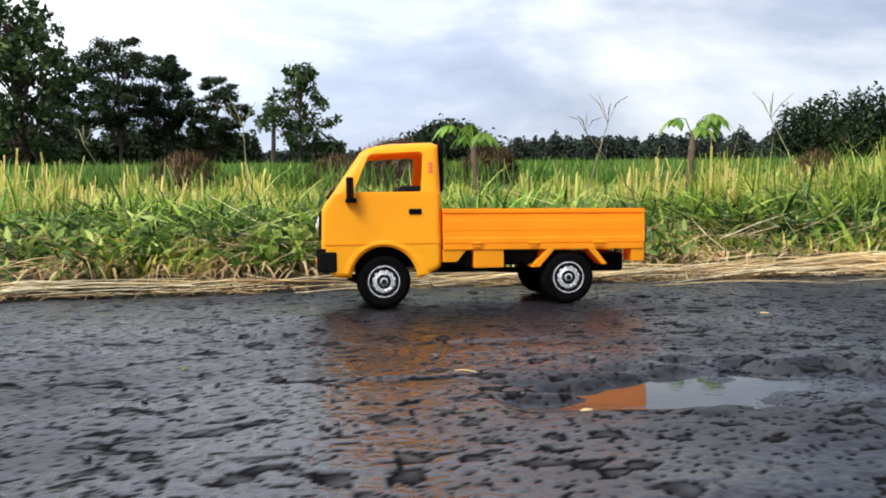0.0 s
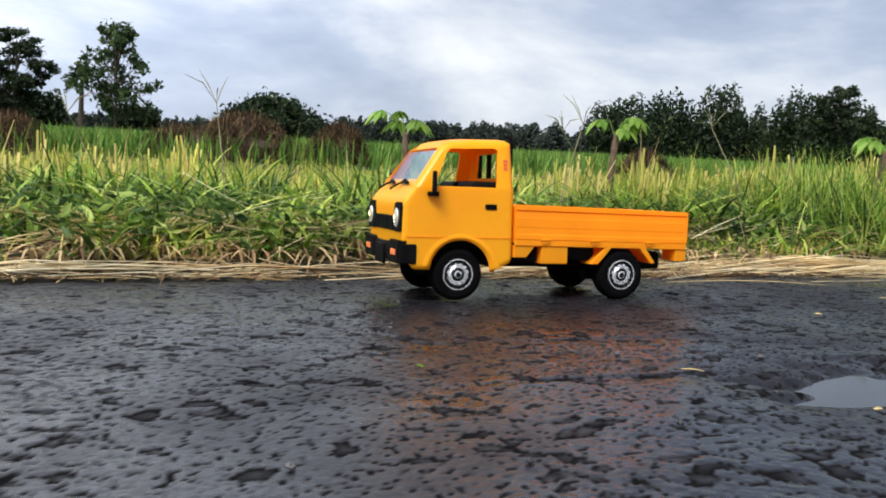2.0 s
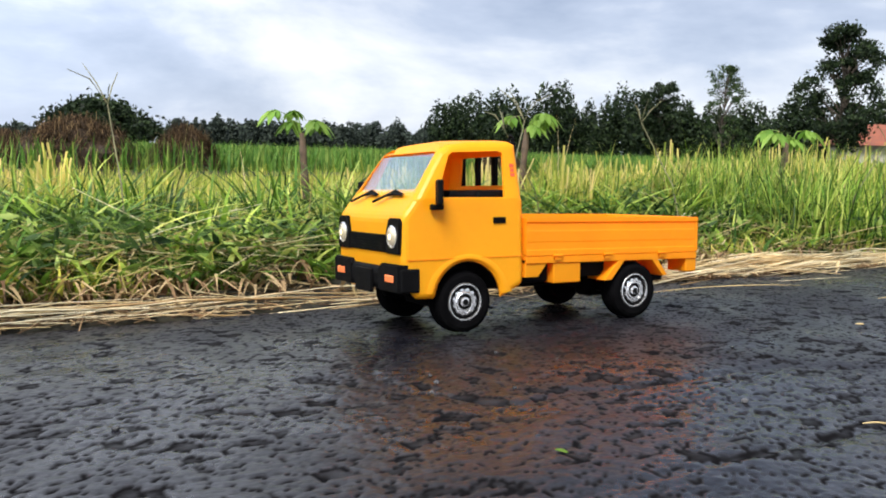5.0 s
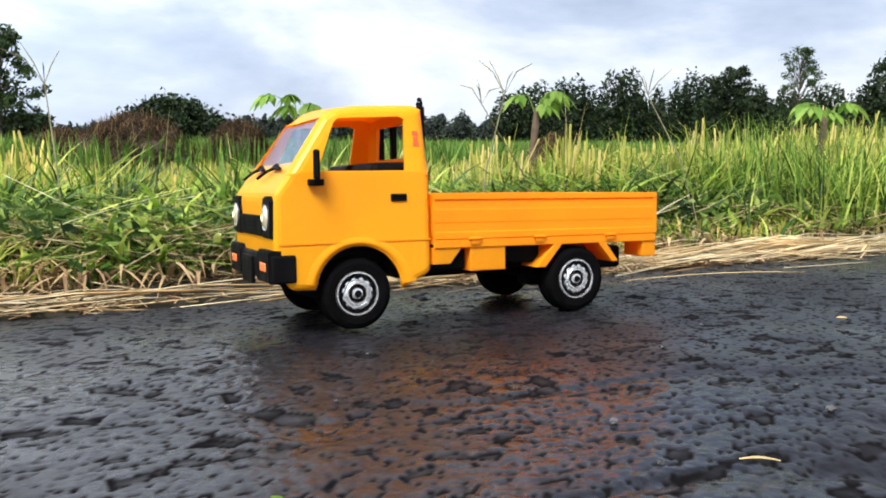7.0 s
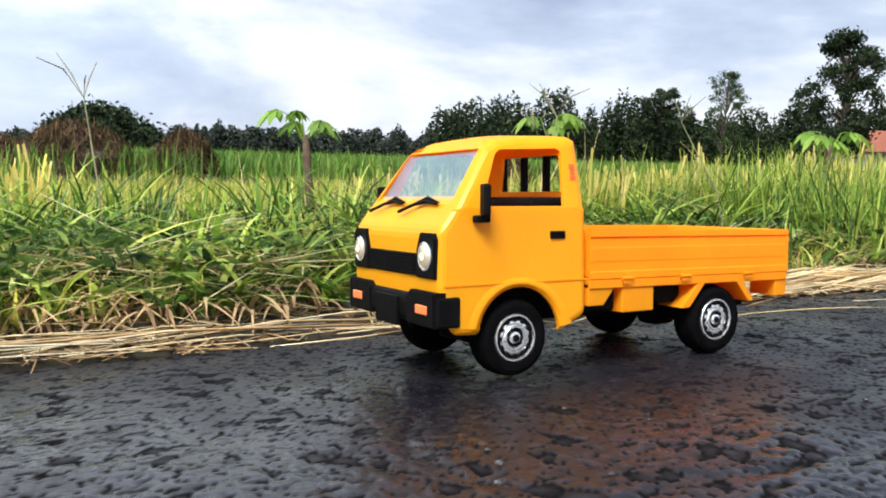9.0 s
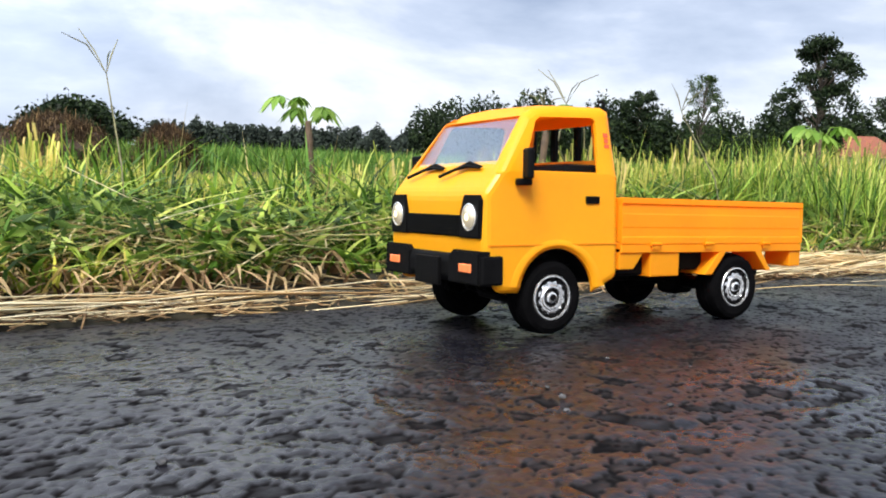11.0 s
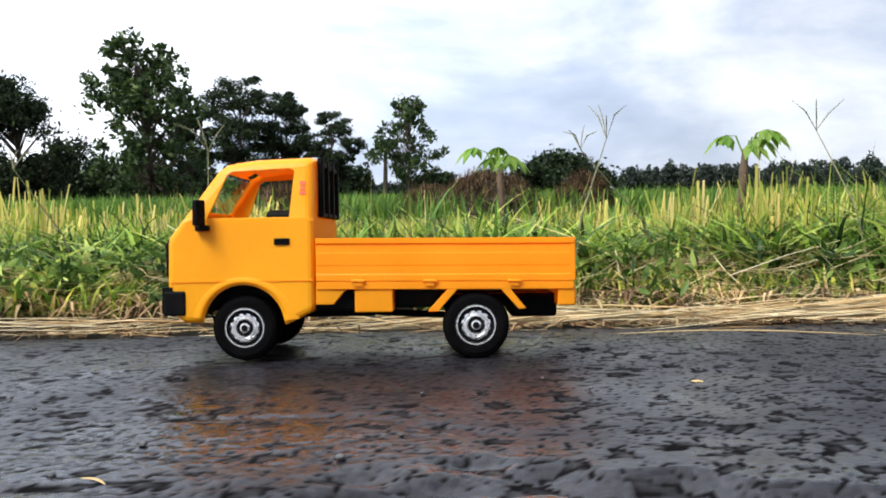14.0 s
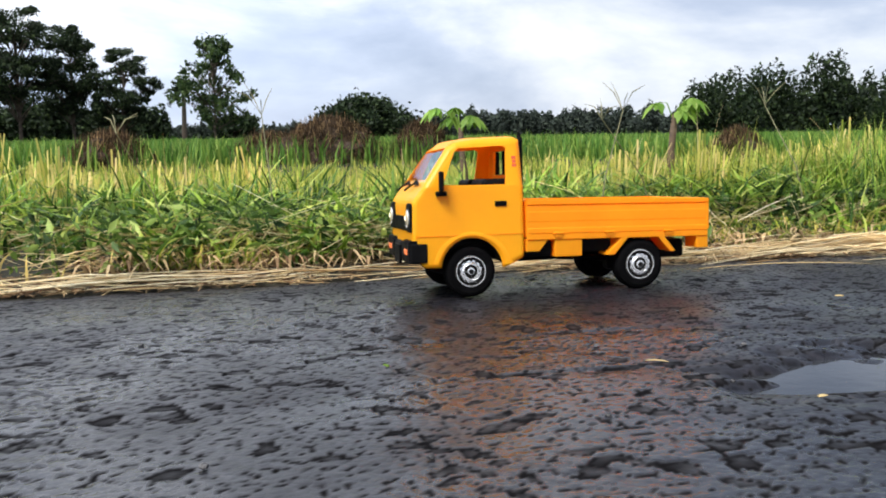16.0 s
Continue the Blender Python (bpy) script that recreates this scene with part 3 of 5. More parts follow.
def wheel(parent, x, side, steer=0.0):
    """Tyre with a pressed steel rim."""
    y = side * (0.0640 if x < 0 else 0.0670)
    bm = bmesh.new()
    lathe(bm, [(0.0152, 0.0000), (0.0169, -0.0014), (0.0213, -0.0016), (0.0243, -0.0002), (0.0253, 0.0022), (0.0258, 0.0050), (0.0250, 0.0056), (0.0250, 0.0066), (0.0260, 0.0072), (0.0260, 0.0098), (0.0251, 0.0104), (0.0251, 0.0112), (0.0259, 0.0118), (0.0258, 0.0150), (0.0243, 0.0190), (0.0192, 0.0205), (0.0163, 0.0190)], 48)
    tyre = part("wheel", bm, RUBBER, parent, "black rubber tyre with chrome steel rim")
    turn = Matrix.Rotation(steer, 4, "Z")
    flip = Matrix.Identity(4) if side < 0 else Matrix.Rotation(math.pi, 4, "Z")
    tyre.matrix_local = Matrix.Translation((x, y, 0.0280)) @ turn @ flip
    bm = bmesh.new()
    lathe(bm, [(0.0150, 0.0100), (0.0158, -0.0004), (0.0152, -0.0015), (0.0143, -0.0015), (0.0138, 0.0004), (0.0132, 0.0006), (0.0100, -0.0004), (0.0088, -0.0004), (0.0080, -0.0012), (0.0068, -0.0012), (0.0062, 0.0004), (0.0044, 0.0004), (0.0036, -0.0014), (0.0022, -0.0018), (0.0002, -0.0018)], 48)
    part("rim", bm, CHROME, tyre, "chrome pressed rim")
    for i in range(12):
        bm = bmesh.new()
        box(bm, 0.0106, 0.0130, -0.0010, 0.0016, -0.0013, 0.0013, m=Matrix.Rotation(2 * math.pi * i / 12, 4, "Y"))
        part("slot", bm, BLACK, tyre)
    for i in range(5):
        bm = bmesh.new()
        box(bm, 0.0050, 0.0060, -0.0010, 0.001, -0.0005, 0.0005, m=Matrix.Rotation(2 * math.pi * (i + 0.5) / 5, 4, "Y"))
        part("nut", bm, BLACK, tyre)
    bm = bmesh.new()
    lathe(bm, [(0.0026, 0.0), (0.0026, -0.0020), (0.0020, -0.0026), (0.0004, -0.0027)], 12)
    part("hub", bm, BLACK, tyre)
    return tyre


def toy_truck():
    t = new("toy_truck")
    tagged(t, "bright yellow plastic scale model pickup truck standing on wet asphalt", "toy truck")
    # cab shell
    wind = [(-0.1180, 0.1135), (-0.0530, 0.1135), (-0.0500, 0.1500), (-0.0540, 0.1520), (-0.0990, 0.1500), (-0.1030, 0.1470)]
    shield = [(-0.1365, -0.0585, 0.1155), (-0.1365, 0.0585, 0.1155), (-0.1125, 0.0520, 0.1495), (-0.1125, -0.0520, 0.1495)]
    rear = [(-0.036, -0.042, 0.1235), (-0.036, 0.042, 0.1235), (-0.036, 0.038, 0.149), (-0.036, -0.038, 0.149)]
    cut_in = cab_solid(0.0028)
    for v in cut_in.verts:
        if v.co.z < 0.05:
            v.co.z -= 0.03
    mesh = carve(cab_solid(0.0, 0.0052), [cut_in, cutter_prism(wind, -0.1, 0.1), cutter_quad(shield, (0.02, 0, 0.014)), cutter_quad(rear, (0.02, 0, 0)),
                                          cutter_cyl(-0.0895, 0.0295, 0.0322, -0.1, 0.1)])
    cab = part("cab", mesh, YELLOW, t)
    # crease (its shade drawn as a darker orange strip), door gap, arch flare
    for sgn in (-1, 1):
        bm = bmesh.new()
        pts = [(-0.0895 + 0.0328 * math.cos(a), 0.0295 + 0.0328 * math.sin(a)) for a in np.linspace(math.radians(168), math.radians(8), 22)]
        outer = [(-0.0895 + 0.0440 * math.cos(a), 0.0295 + 0.0395 * math.sin(a)) for a in np.linspace(math.radians(168), math.radians(8), 22)]
        a = [bm.verts.new((x, sgn * 0.0698, z)) for x, z in pts]
        b = [bm.verts.new((x, sgn * 0.0706, z)) for x, z in [((p[0] * 0.6 + q[0] * 0.4), (p[1] * 0.6 + q[1] * 0.4)) for p, q in zip(pts, outer)]]
        c = [bm.verts.new((x, sgn * 0.0684, z)) for x, z in outer]
        d = [bm.verts.new((x, sgn * 0.0670, z)) for x, z in pts]
        for p, q in ((a, b), (b, c), (d, a)):
            for i in range(len(p) - 1):
                bm.faces.new((p[i], p[i + 1], q[i + 1], q[i]))
        part("arch_flare", bm, YELLOW, cab, smooth=True)
        bm = bmesh.new()
        box(bm, -0.148, -0.035, sgn * 0.0692 - 0.0006, sgn * 0.0692 + 0.0006, 0.0640, 0.0650)
        part("crease", bm, ORANGE, cab, "darker orange strip painted as the shade of the body crease")
        bm = bmesh.new()
        box(bm, -0.0648, -0.0528, sgn * 0.0686 - 0.0012, sgn * 0.0686 + 0.0012, 0.0920, 0.0972, bevel=0.0008)
        box(bm, -0.0635, -0.0545, sgn * 0.0700 - 0.0006, sgn * 0.0700 + 0.0006, 0.0955, 0.0965)
        part("door_handle", bm, BLACK, t, "black door handle")
        bm = bmesh.new()
        box(bm, -0.1262, -0.1150, sgn * 0.0712 - 0.0030, sgn * 0.0712 + 0.0030, 0.1035, 0.1080, bevel=0.001)
        tube(bm, [(-0.1195, sgn * 0.0715, 0.107), (-0.1205, sgn * 0.0745, 0.113), (-0.1210, sgn * 0.0770, 0.116)], 0.0018)
        m = Matrix.Translation((-0.1215, sgn * 0.0775, 0.1175)) @ Matrix.Rotation(sgn * 0.30, 4, "Z")
        box(bm, -0.0024, 0.0024, -0.0064, 0.0064, -0.0100, 0.0100, bevel=0.0015, m=m)
        part("mirror", bm, BLACK, t, "black plastic wing mirror")
        bm = bmesh.new()
        yy = lambda z: sgn * (side_half(z) + 0.0006)
        for z0, z1, x0, x1 in ((0.1385, 0.1415, -0.0452, -0.0408), (0.1345, 0.1375, -0.0448, -0.0412), (0.1310, 0.1335, -0.0452, -0.0408)):
            vs = [bm.verts.new((x, yy(z), z)) for x, z in ((x0, z0), (x1, z0), (x1, z1), (x0, z1))]
            bm.faces.new(vs)
        part("sticker", bm, STICKER, t, "small red printed sticker")
    # windshield and wipers
    bm = bmesh.new()
    g = [Vector(p) for p in ((-0.1372, -0.0590, 0.1145), (-0.1372, 0.0590, 0.1145), (-0.1125, 0.0514, 0.1495), (-0.1125, -0.0514, 0.1495))]
    nrm = Vector((-0.82, 0, 0.57))
    a = [bm.verts.new(p - nrm * 0.0012) for p in g]
    b = [bm.verts.new(p - nrm * 0.0024) for p in g]
    bm.faces.new(a)
    bm.faces.new(b[::-1])
    for i in range(4):
        bm.faces.new((a[i], b[i], b[(i + 1) % 4], a[(i + 1) % 4]))
    ws = part("windshield", bm, GLASS, t, "clear plastic windshield")
    ws.visible_shadow = False
    for y0, y1 in ((-0.003, -0.045), (0.046, 0.006)):
        bm = bmesh.new()
        tube(bm, [(-0.1462, y0 + 0.004, 0.1095), (-0.1420, y0 - 0.012, 0.1145), (-0.1395, (y0 + y1) / 2 - 0.004, 0.1165), (-0.1400, y1, 0.1150)], [0.0012, 0.0011, 0.0013, 0.0007])
        tube(bm, [(-0.1398, y0 - 0.012, 0.1158), (-0.1378, (y0 + y1) / 2 - 0.004, 0.1185), (-0.1394, y1 - 0.002, 0.1158)], [0.0007, 0.0016, 0.0006], 5)
        part("wiper", bm, BLACK, t, "black windshield wiper")
    # face: headlights and grille
    for sgn in (-1, 1):
        bm = bmesh.new()
        o = [(sgn * 0.0390, 0.0855), (sgn * 0.0440, 0.0970), (sgn * 0.0625, 0.0970), (sgn * 0.0655, 0.0935), (sgn * 0.0650, 0.0685), (sgn * 0.0385, 0.0685)]
        f0 = [bm.verts.new((-0.1532, y, z)) for y, z in o]
        f1 = [bm.verts.new((-0.1480, y, z)) for y, z in o]
        bm.faces.new(f0)
        bm.faces.new(f1[::-1])
        for i in range(6):
            bm.faces.new((f0[i], f1[i], f1[(i + 1) % 6], f0[(i + 1) % 6]))
        bmesh.ops.bevel(bm, geom=[e for e in bm.edges if all(abs(v.co.x + 0.1532) < 1e-5 for v in e.verts)], offset=0.0012, segments=2, affect="EDGES")
        bezel = part("headlight", bm, BLACK, t, "round headlight in a black bezel")
        turn = Matrix.Translation((-0.1530, sgn * 0.0528, 0.0823)) @ Matrix.Rotation(math.radians(-90), 4, "Z")
        bm = bmesh.new()
        lathe(bm, [(0.0090, 0.001), (0.0091, -0.0010), (0.0083, -0.0013), (0.0080, -0.0004)], 28)
        bm.transform(turn)
        part("rim", bm, CHROME, bezel, "chrome headlight ring")
        bm = bmesh.new()
        lathe(bm, [(0.0081, 0.0), (0.0079, -0.0010), (0.0060, -0.0020), (0.0030, -0.0028), (0.0003, -0.0030)], 28)
        bm.transform(turn)
        part("lens", bm, LENS, bezel, "white headlight lens", smooth=True)
        bm = bmesh.new()
        lathe(bm, [(0.0025, -0.0027), (0.0019, -0.0032), (0.0003, -0.0035)], 18)
        bm.transform(turn)
        part("bulb", bm, BULB, bezel, "lit warm white bulb")
    bm = bmesh.new()
    box(bm, -0.1524, -0.1480, -0.0382, 0.0382, 0.0690, 0.0835, bevel=0.0008, segs=1)
    grille = part("grille", bm, BLACK, t, "black slatted grille")
    for k in range(6):
        bm = bmesh.new()
        z = 0.0706 + k * 0.0023
        box(bm, -0.1532, -0.1520, -0.0375, 0.0375, z, z + 0.0012)
        part("slat", bm, BLACK, grille)
    # bumper
    bm = bmesh.new()
    prof = [(-0.1440, 0.0375), (-0.1515, 0.0385), (-0.1545, 0.0420), (-0.1550, 0.0520), (-0.1535, 0.0575), (-0.1440, 0.0580)]
    prism(bm, prof, -0.0692, 0.0692, 0.0016)
    for sgn in (-1, 1):
        box(bm, -0.1540, -0.1360, sgn * 0.0688 - 0.0020, sgn * 0.0688 + 0.0020, 0.0385, 0.0575, bevel=0.0015)
    for sgn in (-1, 1):
        o = [(sgn * 0.0290, 0.0385), (sgn * 0.0290, 0.0570), (sgn * 0.0345, 0.0606), (sgn * 0.0690, 0.0606), (sgn * 0.0690, 0.0385)]
        f0 = [bm.verts.new((-0.1558, y, z)) for y, z in o]
        f1 = [bm.verts.new((-0.1450, y, z)) for y, z in o]
        bm.faces.new(f0)
        bm.faces.new(f1[::-1])
        rim_ = [bm.faces.new((f0[i], f1[i], f1[(i + 1) % 5], f0[(i + 1) % 5])) for i in range(5)]
        bmesh.ops.bevel(bm, geom=[e for f in rim_ for e in f.edges if all(abs(v.co.x + 0.1558) < 1e-5 for v in e.verts)], offset=0.0012, segments=2, affect="EDGES")
    bumper = part("bumper", bm, BLACK, t, "black plastic front bumper")
    for sgn in (-1, 1):
        bm = bmesh.new()
        box(bm, -0.1568, -0.1530, sgn * 0.0523 - 0.0078, sgn * 0.0523 + 0.0078, 0.0462, 0.0520, bevel=0.0007)
        part("indicator", bm, LAMP_ORANGE, bumper, "orange indicator lamp")
    bm = bmesh.new()
    box(bm, -0.1572, -0.1540, -0.0172, 0.0172, 0.0350, 0.0545, bevel=0.0006)
    part("plate_holder", bm, BLACK, bumper, "blank black plate holder")
    # inside
    bm = bmesh.new()
    box(bm, -0.1390, -0.1180, -0.062, 0.062, 0.098, 0.1120, bevel=0.003)
    part("dashboard", bm, BLACK, t)
    for y in (-0.031, 0.031):
        bm = bmesh.new()
        box(bm, -0.074, -0.0400, y - 0.026, y + 0.026, 0.104, 0.1195, bevel=0.004)
        part("seat", bm, BLACK, t, "black seat back")
    bm = bmesh.new()
    box(bm, -0.130, -0.037, -0.064, 0.064, 0.060, 0.064)
    part("cab_floor", bm, BLACK, t)
    # rack behind the cab
    rack = part("rack", rack_frame(), BLACK, t, "black guard rack behind the cab")
    for y in np.linspace(-0.0445, 0.0445, 4):
        bm = bmesh.new()
        box(bm, -0.0335, -0.0290, y - 0.0026, y + 0.0026, 0.114, 0.1605, bevel=0.0006, segs=1)
        part("bar", bm, BLACK, rack)
    for y in (-0.0415, 0.0415):
        bm = bmesh.new()
        tube(bm, [(-0.031, y - 0.0026, 0.160), (-0.031, y - 0.0034, 0.1635), (-0.031, y - 0.0020, 0.1658), (-0.031, y, 0.1662), (-0.031, y + 0.0020, 0.1658), (-0.031, y + 0.0034, 0.1635), (-0.031, y + 0.0026, 0.160)], 0.0014)
        part("hook", bm, BLACK, rack, "black ring hook")
    # load bed
    X0, X1 = -0.0325, 0.1655
    for sgn in (-1, 1):
        bm = bmesh.new()
        lo, hi = 0.0640, 0.0968
        prof = [(0.0668, lo), (0.0706, lo), (0.0706, 0.0685), (0.0701, 0.0692), (0.0701, 0.0750), (0.07035, 0.0762), (0.07035, 0.0848), (0.0701, 0.0860), (0.0699, 0.0918), (0.0711, 0.0928), (0.0711, hi), (0.0672, hi), (0.0672, 0.0925), (0.0684, 0.0915), (0.0684, 0.0700)]
        a = [bm.verts.new((X0, sgn * y, z)) for y, z in prof]
        b = [bm.verts.new((X1, sgn * y, z)) for y, z in prof]
        n = len(prof)
        bm.faces.new(a)
        bm.faces.new(b[::-1])
        for i in range(n):
            bm.faces.new((a[i], b[i], b[(i + 1) % n], a[(i + 1) % n]))
        side = part("bed_side", tilt(bm), ORANGE, t, "ribbed drop side of the load bed")
        bm = bmesh.new()
        box(bm, X0, X1, sgn * 0.0690 - 0.0012, sgn * 0.0690 + 0.0012, 0.0572, 0.0636, bevel=0.0005, segs=1)
        part("sill", tilt(bm), ORANGE, t, "lower rail of the load bed")
        for x in (0.0, 0.055, 0.120):
            bm = bmesh.new()
            tube(bm, [(x - 0.005, sgn * 0.0712, 0.0638), (x + 0.005, sgn * 0.0712, 0.0638)], 0.0014, 8)
            box(bm, x - 0.0035, x + 0.0035, sgn * 0.0710 - 0.0006, sgn * 0.0710 + 0.0006, 0.0600, 0.0675)
            part("hinge", tilt(bm), ORANGE, side)
        # skirt, mudguards and lamp bracket
        bm = bmesh.new()
        prism(bm, [(-0.0330, 0.0575), (-0.0095, 0.0575), (-0.0195, 0.0455), (-0.0330, 0.0455)], sgn * 0.0690, sgn * 0.0560, 0.0005)
        part("skirt", bm, ORANGE, t)
        bm = bmesh.new()
        prism(bm, [(0.0695, 0.0570), (0.0770, 0.0570), (0.0610, 0.0390), (0.0530, 0.0390)], sgn * 0.0700, sgn * 0.0430, 0.0005)
        part("mudguard", bm, ORANGE, t)
        bm = bmesh.new()
        prism(bm, [(0.1090, 0.0560), (0.1165, 0.0560), (0.1285, 0.0405), (0.1230, 0.0400)], sgn * 0.0700, sgn * 0.0430, 0.0005)
        part("mudguard", bm, ORANGE, t)
        bm = bmesh.new()
        box(bm, 0.1530, 0.1662, sgn * 0.0560 - 0.0130, sgn * 0.0560 + 0.0130, 0.0425, 0.0570, bevel=0.0008)
        br = part("lamp_bracket", bm, ORANGE, t)
        bm = bmesh.new()
        box(bm, 0.1655, 0.1675, sgn * 0.0560 - 0.0100, sgn * 0.0560 + 0.0100, 0.0445, 0.0545, bevel=0.0005)
        part("tail_lamp", bm, LAMP_ORANGE, br, "red tail lamp")
        bm = bmesh.new()
        box(bm, -0.003, 0.0262, sgn * 0.0560 - 0.0130, sgn * 0.0560 + 0.0130, 0.0392, 0.0580, bevel=0.0008)
        part("side_box", bm, ORANGE, t, "orange box under the load bed")
    bm = bmesh.new()
    box(bm, X0, X1, -0.0680, 0.0680, 0.0600, 0.0655)
    part("bed_floor", tilt(bm), ORANGE, t)
    bm = bmesh.new()
    box(bm, X1 - 0.003, X1 + 0.0012, -0.0705, 0.0705, 0.0640, 0.0968, bevel=0.0008)
    part("tailgate", tilt(bm), ORANGE, t)
    bm = bmesh.new()
    box(bm, X0, X0 + 0.004, -0.0680, 0.0680, 0.0640, 0.0966, bevel=0.0008)
    part("headboard", bm, ORANGE, t)
    for sgn in (-1, 1):
        bm = bmesh.new()
        arc = np.linspace(math.radians(16), math.radians(164), 16)
        o = [(-0.0895 + 0.0345 * math.cos(q), 0.0295 + 0.0345 * math.sin(q)) for q in arc]
        i_ = [(-0.0895 + 0.0332 * math.cos(q), 0.0295 + 0.0332 * math.sin(q)) for q in arc]
        prism(bm, o + i_[::-1], sgn * 0.0660, sgn * 0.0380)
        part("wheel_well", bm, BLACK, t, "black inner wheel arch")
    # chassis
    bm = bmesh.new()
    for sgn in (-1, 1):
        box(bm, -0.128, 0.150, sgn * 0.026 - 0.005, sgn * 0.026 + 0.005, 0.0395, 0.0500)
    box(bm, -0.050, 0.010, -0.032, 0.032, 0.0330, 0.0480, bevel=0.003)
    box(bm, -0.034, -0.004, -0.062, 0.062, 0.0400, 0.0560, bevel=0.002)
    box(bm, 0.028, 0.062, -0.058, 0.058, 0.0420, 0.0580, bevel=0.002)
    box(bm, 0.118, 0.156, -0.034, 0.034, 0.0310, 0.0500, bevel=0.003)
    box(bm, -0.126, -0.056, -0.050, 0.050, 0.0480, 0.0600, bevel=0.003)
    tube(bm, [(0.09, -0.052, 0.028), (0.09, 0.052, 0.028)], 0.0055, 10)
    box(bm, 0.078, 0.102, -0.012, 0.012, 0.017, 0.040, bevel=0.005)
    tube(bm, [(-0.0895, -0.052, 0.028), (-0.0895, 0.052, 0.028)], 0.0045, 10)
    tube(bm, [(-0.02, 0, 0.036), (0.08, 0, 0.030)], 0.003, 8)
    for sgn in (-1, 1):
        tube(bm, [(-0.132, sgn * 0.020, 0.040), (-0.124, sgn * 0.024, 0.029), (-0.106, sgn * 0.034, 0.024), (-0.0895, sgn * 0.046, 0.027)], 0.0026, 8)
        tube(bm, [(-0.118, sgn * 0.010, 0.040), (-0.112, sgn * 0.013, 0.030), (-0.100, sgn * 0.012, 0.026)], 0.0022, 8)
    part("chassis", bm, BLACK, t, "black chassis with axles")
    for x, sgn, st in ((-0.0895, -1, 0.0), (-0.0895, 1, 0.0), (0.0900, -1, 0), (0.0900, 1, 0)):
        wheel(t, x, sgn, st)
    return t


def rack_frame():
    bm = bmesh.new()
    for z in (0.1155, 0.1565):
        box(bm, -0.0338, -0.0300, -0.0480, 0.0480, z - 0.0018, z + 0.0018, bevel=0.0005, segs=1)
    return bm


def tilt(bm):
    for v in bm.verts:
        v.co.z -= (v.co.x + 0.033) * 0.012
    return bm


def shorten_nose(thing):
    """The cab's face stands a little further back than its drawing."""
    for ob in thing.children_recursive:
        if ob.name.split(".")[0] in ("wheel", "rim", "slot", "nut", "hub") and ob.parent.name.split(".")[0] != "headlight":
            continue
        for v in ob.data.vertices:
            if v.co.x < -0.10:
                v.co.x = -0.10 + (v.co.x + 0.10) * 0.94


truck = toy_truck()
shorten_nose(truck)
truck.scale = (1, 0.94, 1)
truck.location.z = -0.0020
truck.rotation_euler = (-CAMBER, 0, 0)


# ---------------------------------------------------------------- trees
def polar(az, d):
    a = radians(az)
    return d * math.sin(a), d * math.cos(a)


def leaves_mesh(name, centres, size, material, parent, seed, aspect=0.5, label=""):
    """A crown of bent leaf pairs about the given centres."""
    r = np.random.default_rng(seed)
    n = len(centres)
    d = r.normal(size=(n, 3))
    d /= np.linalg.norm(d, axis=1)[:, None]
    u = np.cross(d, r.normal(size=(n, 3)))
    u /= np.linalg.norm(u, axis=1)[:, None]
    s = size * r.uniform(0.5, 1.3, n)[:, None]
    w = np.cross(d, u)
    V = np.stack([centres - d * s, centres + u * s * aspect + w * s * 0.15, centres + d * s, centres - u * s * aspect + w * s * 0.15], 1).reshape(-1, 3)
    k = np.arange(n)[:, None] * 4
    idx = (k + np.array([0, 1, 2, 0, 2, 3])).ravel()
    ob = raw_mesh(name, V, idx, np.full(2 * n, 3), material, parent=parent)
    if label:
        tagged(ob, label)
    return ob


def tree(az, dist, height, spread, material, label, seed, clumps=26, leaf=0.22, per=170, low=0.25, flat=0.55, trunk=0.03, base=-0.12, name="tree", puff=1.0):
    """Trunk, limbs and a loose crown of leaf clumps."""
    r = np.random.default_rng(seed)
    t = new(name)
    tagged(t, label, "tree")
    x, y = polar(az, dist)
    t.location = (x, y, base)
    bm = bmesh.new()
    lean = r.normal(size=2) * 0.04 * height
    tube(bm, [(0, 0, 0), (lean[0] * 0.4, lean[1] * 0.4, height * 0.4), (lean[0], lean[1], height * 0.8)], [trunk * height, trunk * height * 0.7, trunk * height * 0.25], 8)
    cs = []
    for i in range(clumps):
        a = r.uniform(0, 2 * math.pi)
        h = height * r.uniform(low, 0.97)
        f = (h / height - low) / (1 - low)
        rad = spread * 0.5 * (1 - abs(f - 0.4) ** 1.6 * 1.6) * r.uniform(0.25, 1.0)
        rad = max(rad, 0.05 * spread)
        c = np.array([lean[0] * h / height + rad * math.cos(a), lean[1] * h / height + rad * math.sin(a), h])
        z0 = max(height * 0.15, h - height * 0.22)
        tube(bm, [(lean[0] * z0 / height, lean[1] * z0 / height, z0), tuple(c * np.array([0.6, 0.6, 1]) - np.array([0, 0, height * 0.06])), tuple(c)], [trunk * height * 0.4, trunk * height * 0.22, trunk * height * 0.06], 5)
        cr = spread * r.uniform(0.10, 0.24) * puff
        p = r.normal(size=(per, 3))
        p *= (r.uniform(0, 1, per) ** 0.5 / np.linalg.norm(p, axis=1))[:, None]
        cs.append(c + p * np.array([cr, cr, cr * flat]) * (1 + 0.3 * r.normal(size=(per, 1)) * (r.uniform(0, 1, (per, 1)) < 0.25)))
    part("trunk", bm, BARK, t)
    leaves_mesh("crown", np.concatenate(cs), leaf, material, t, seed + 1)
    return t


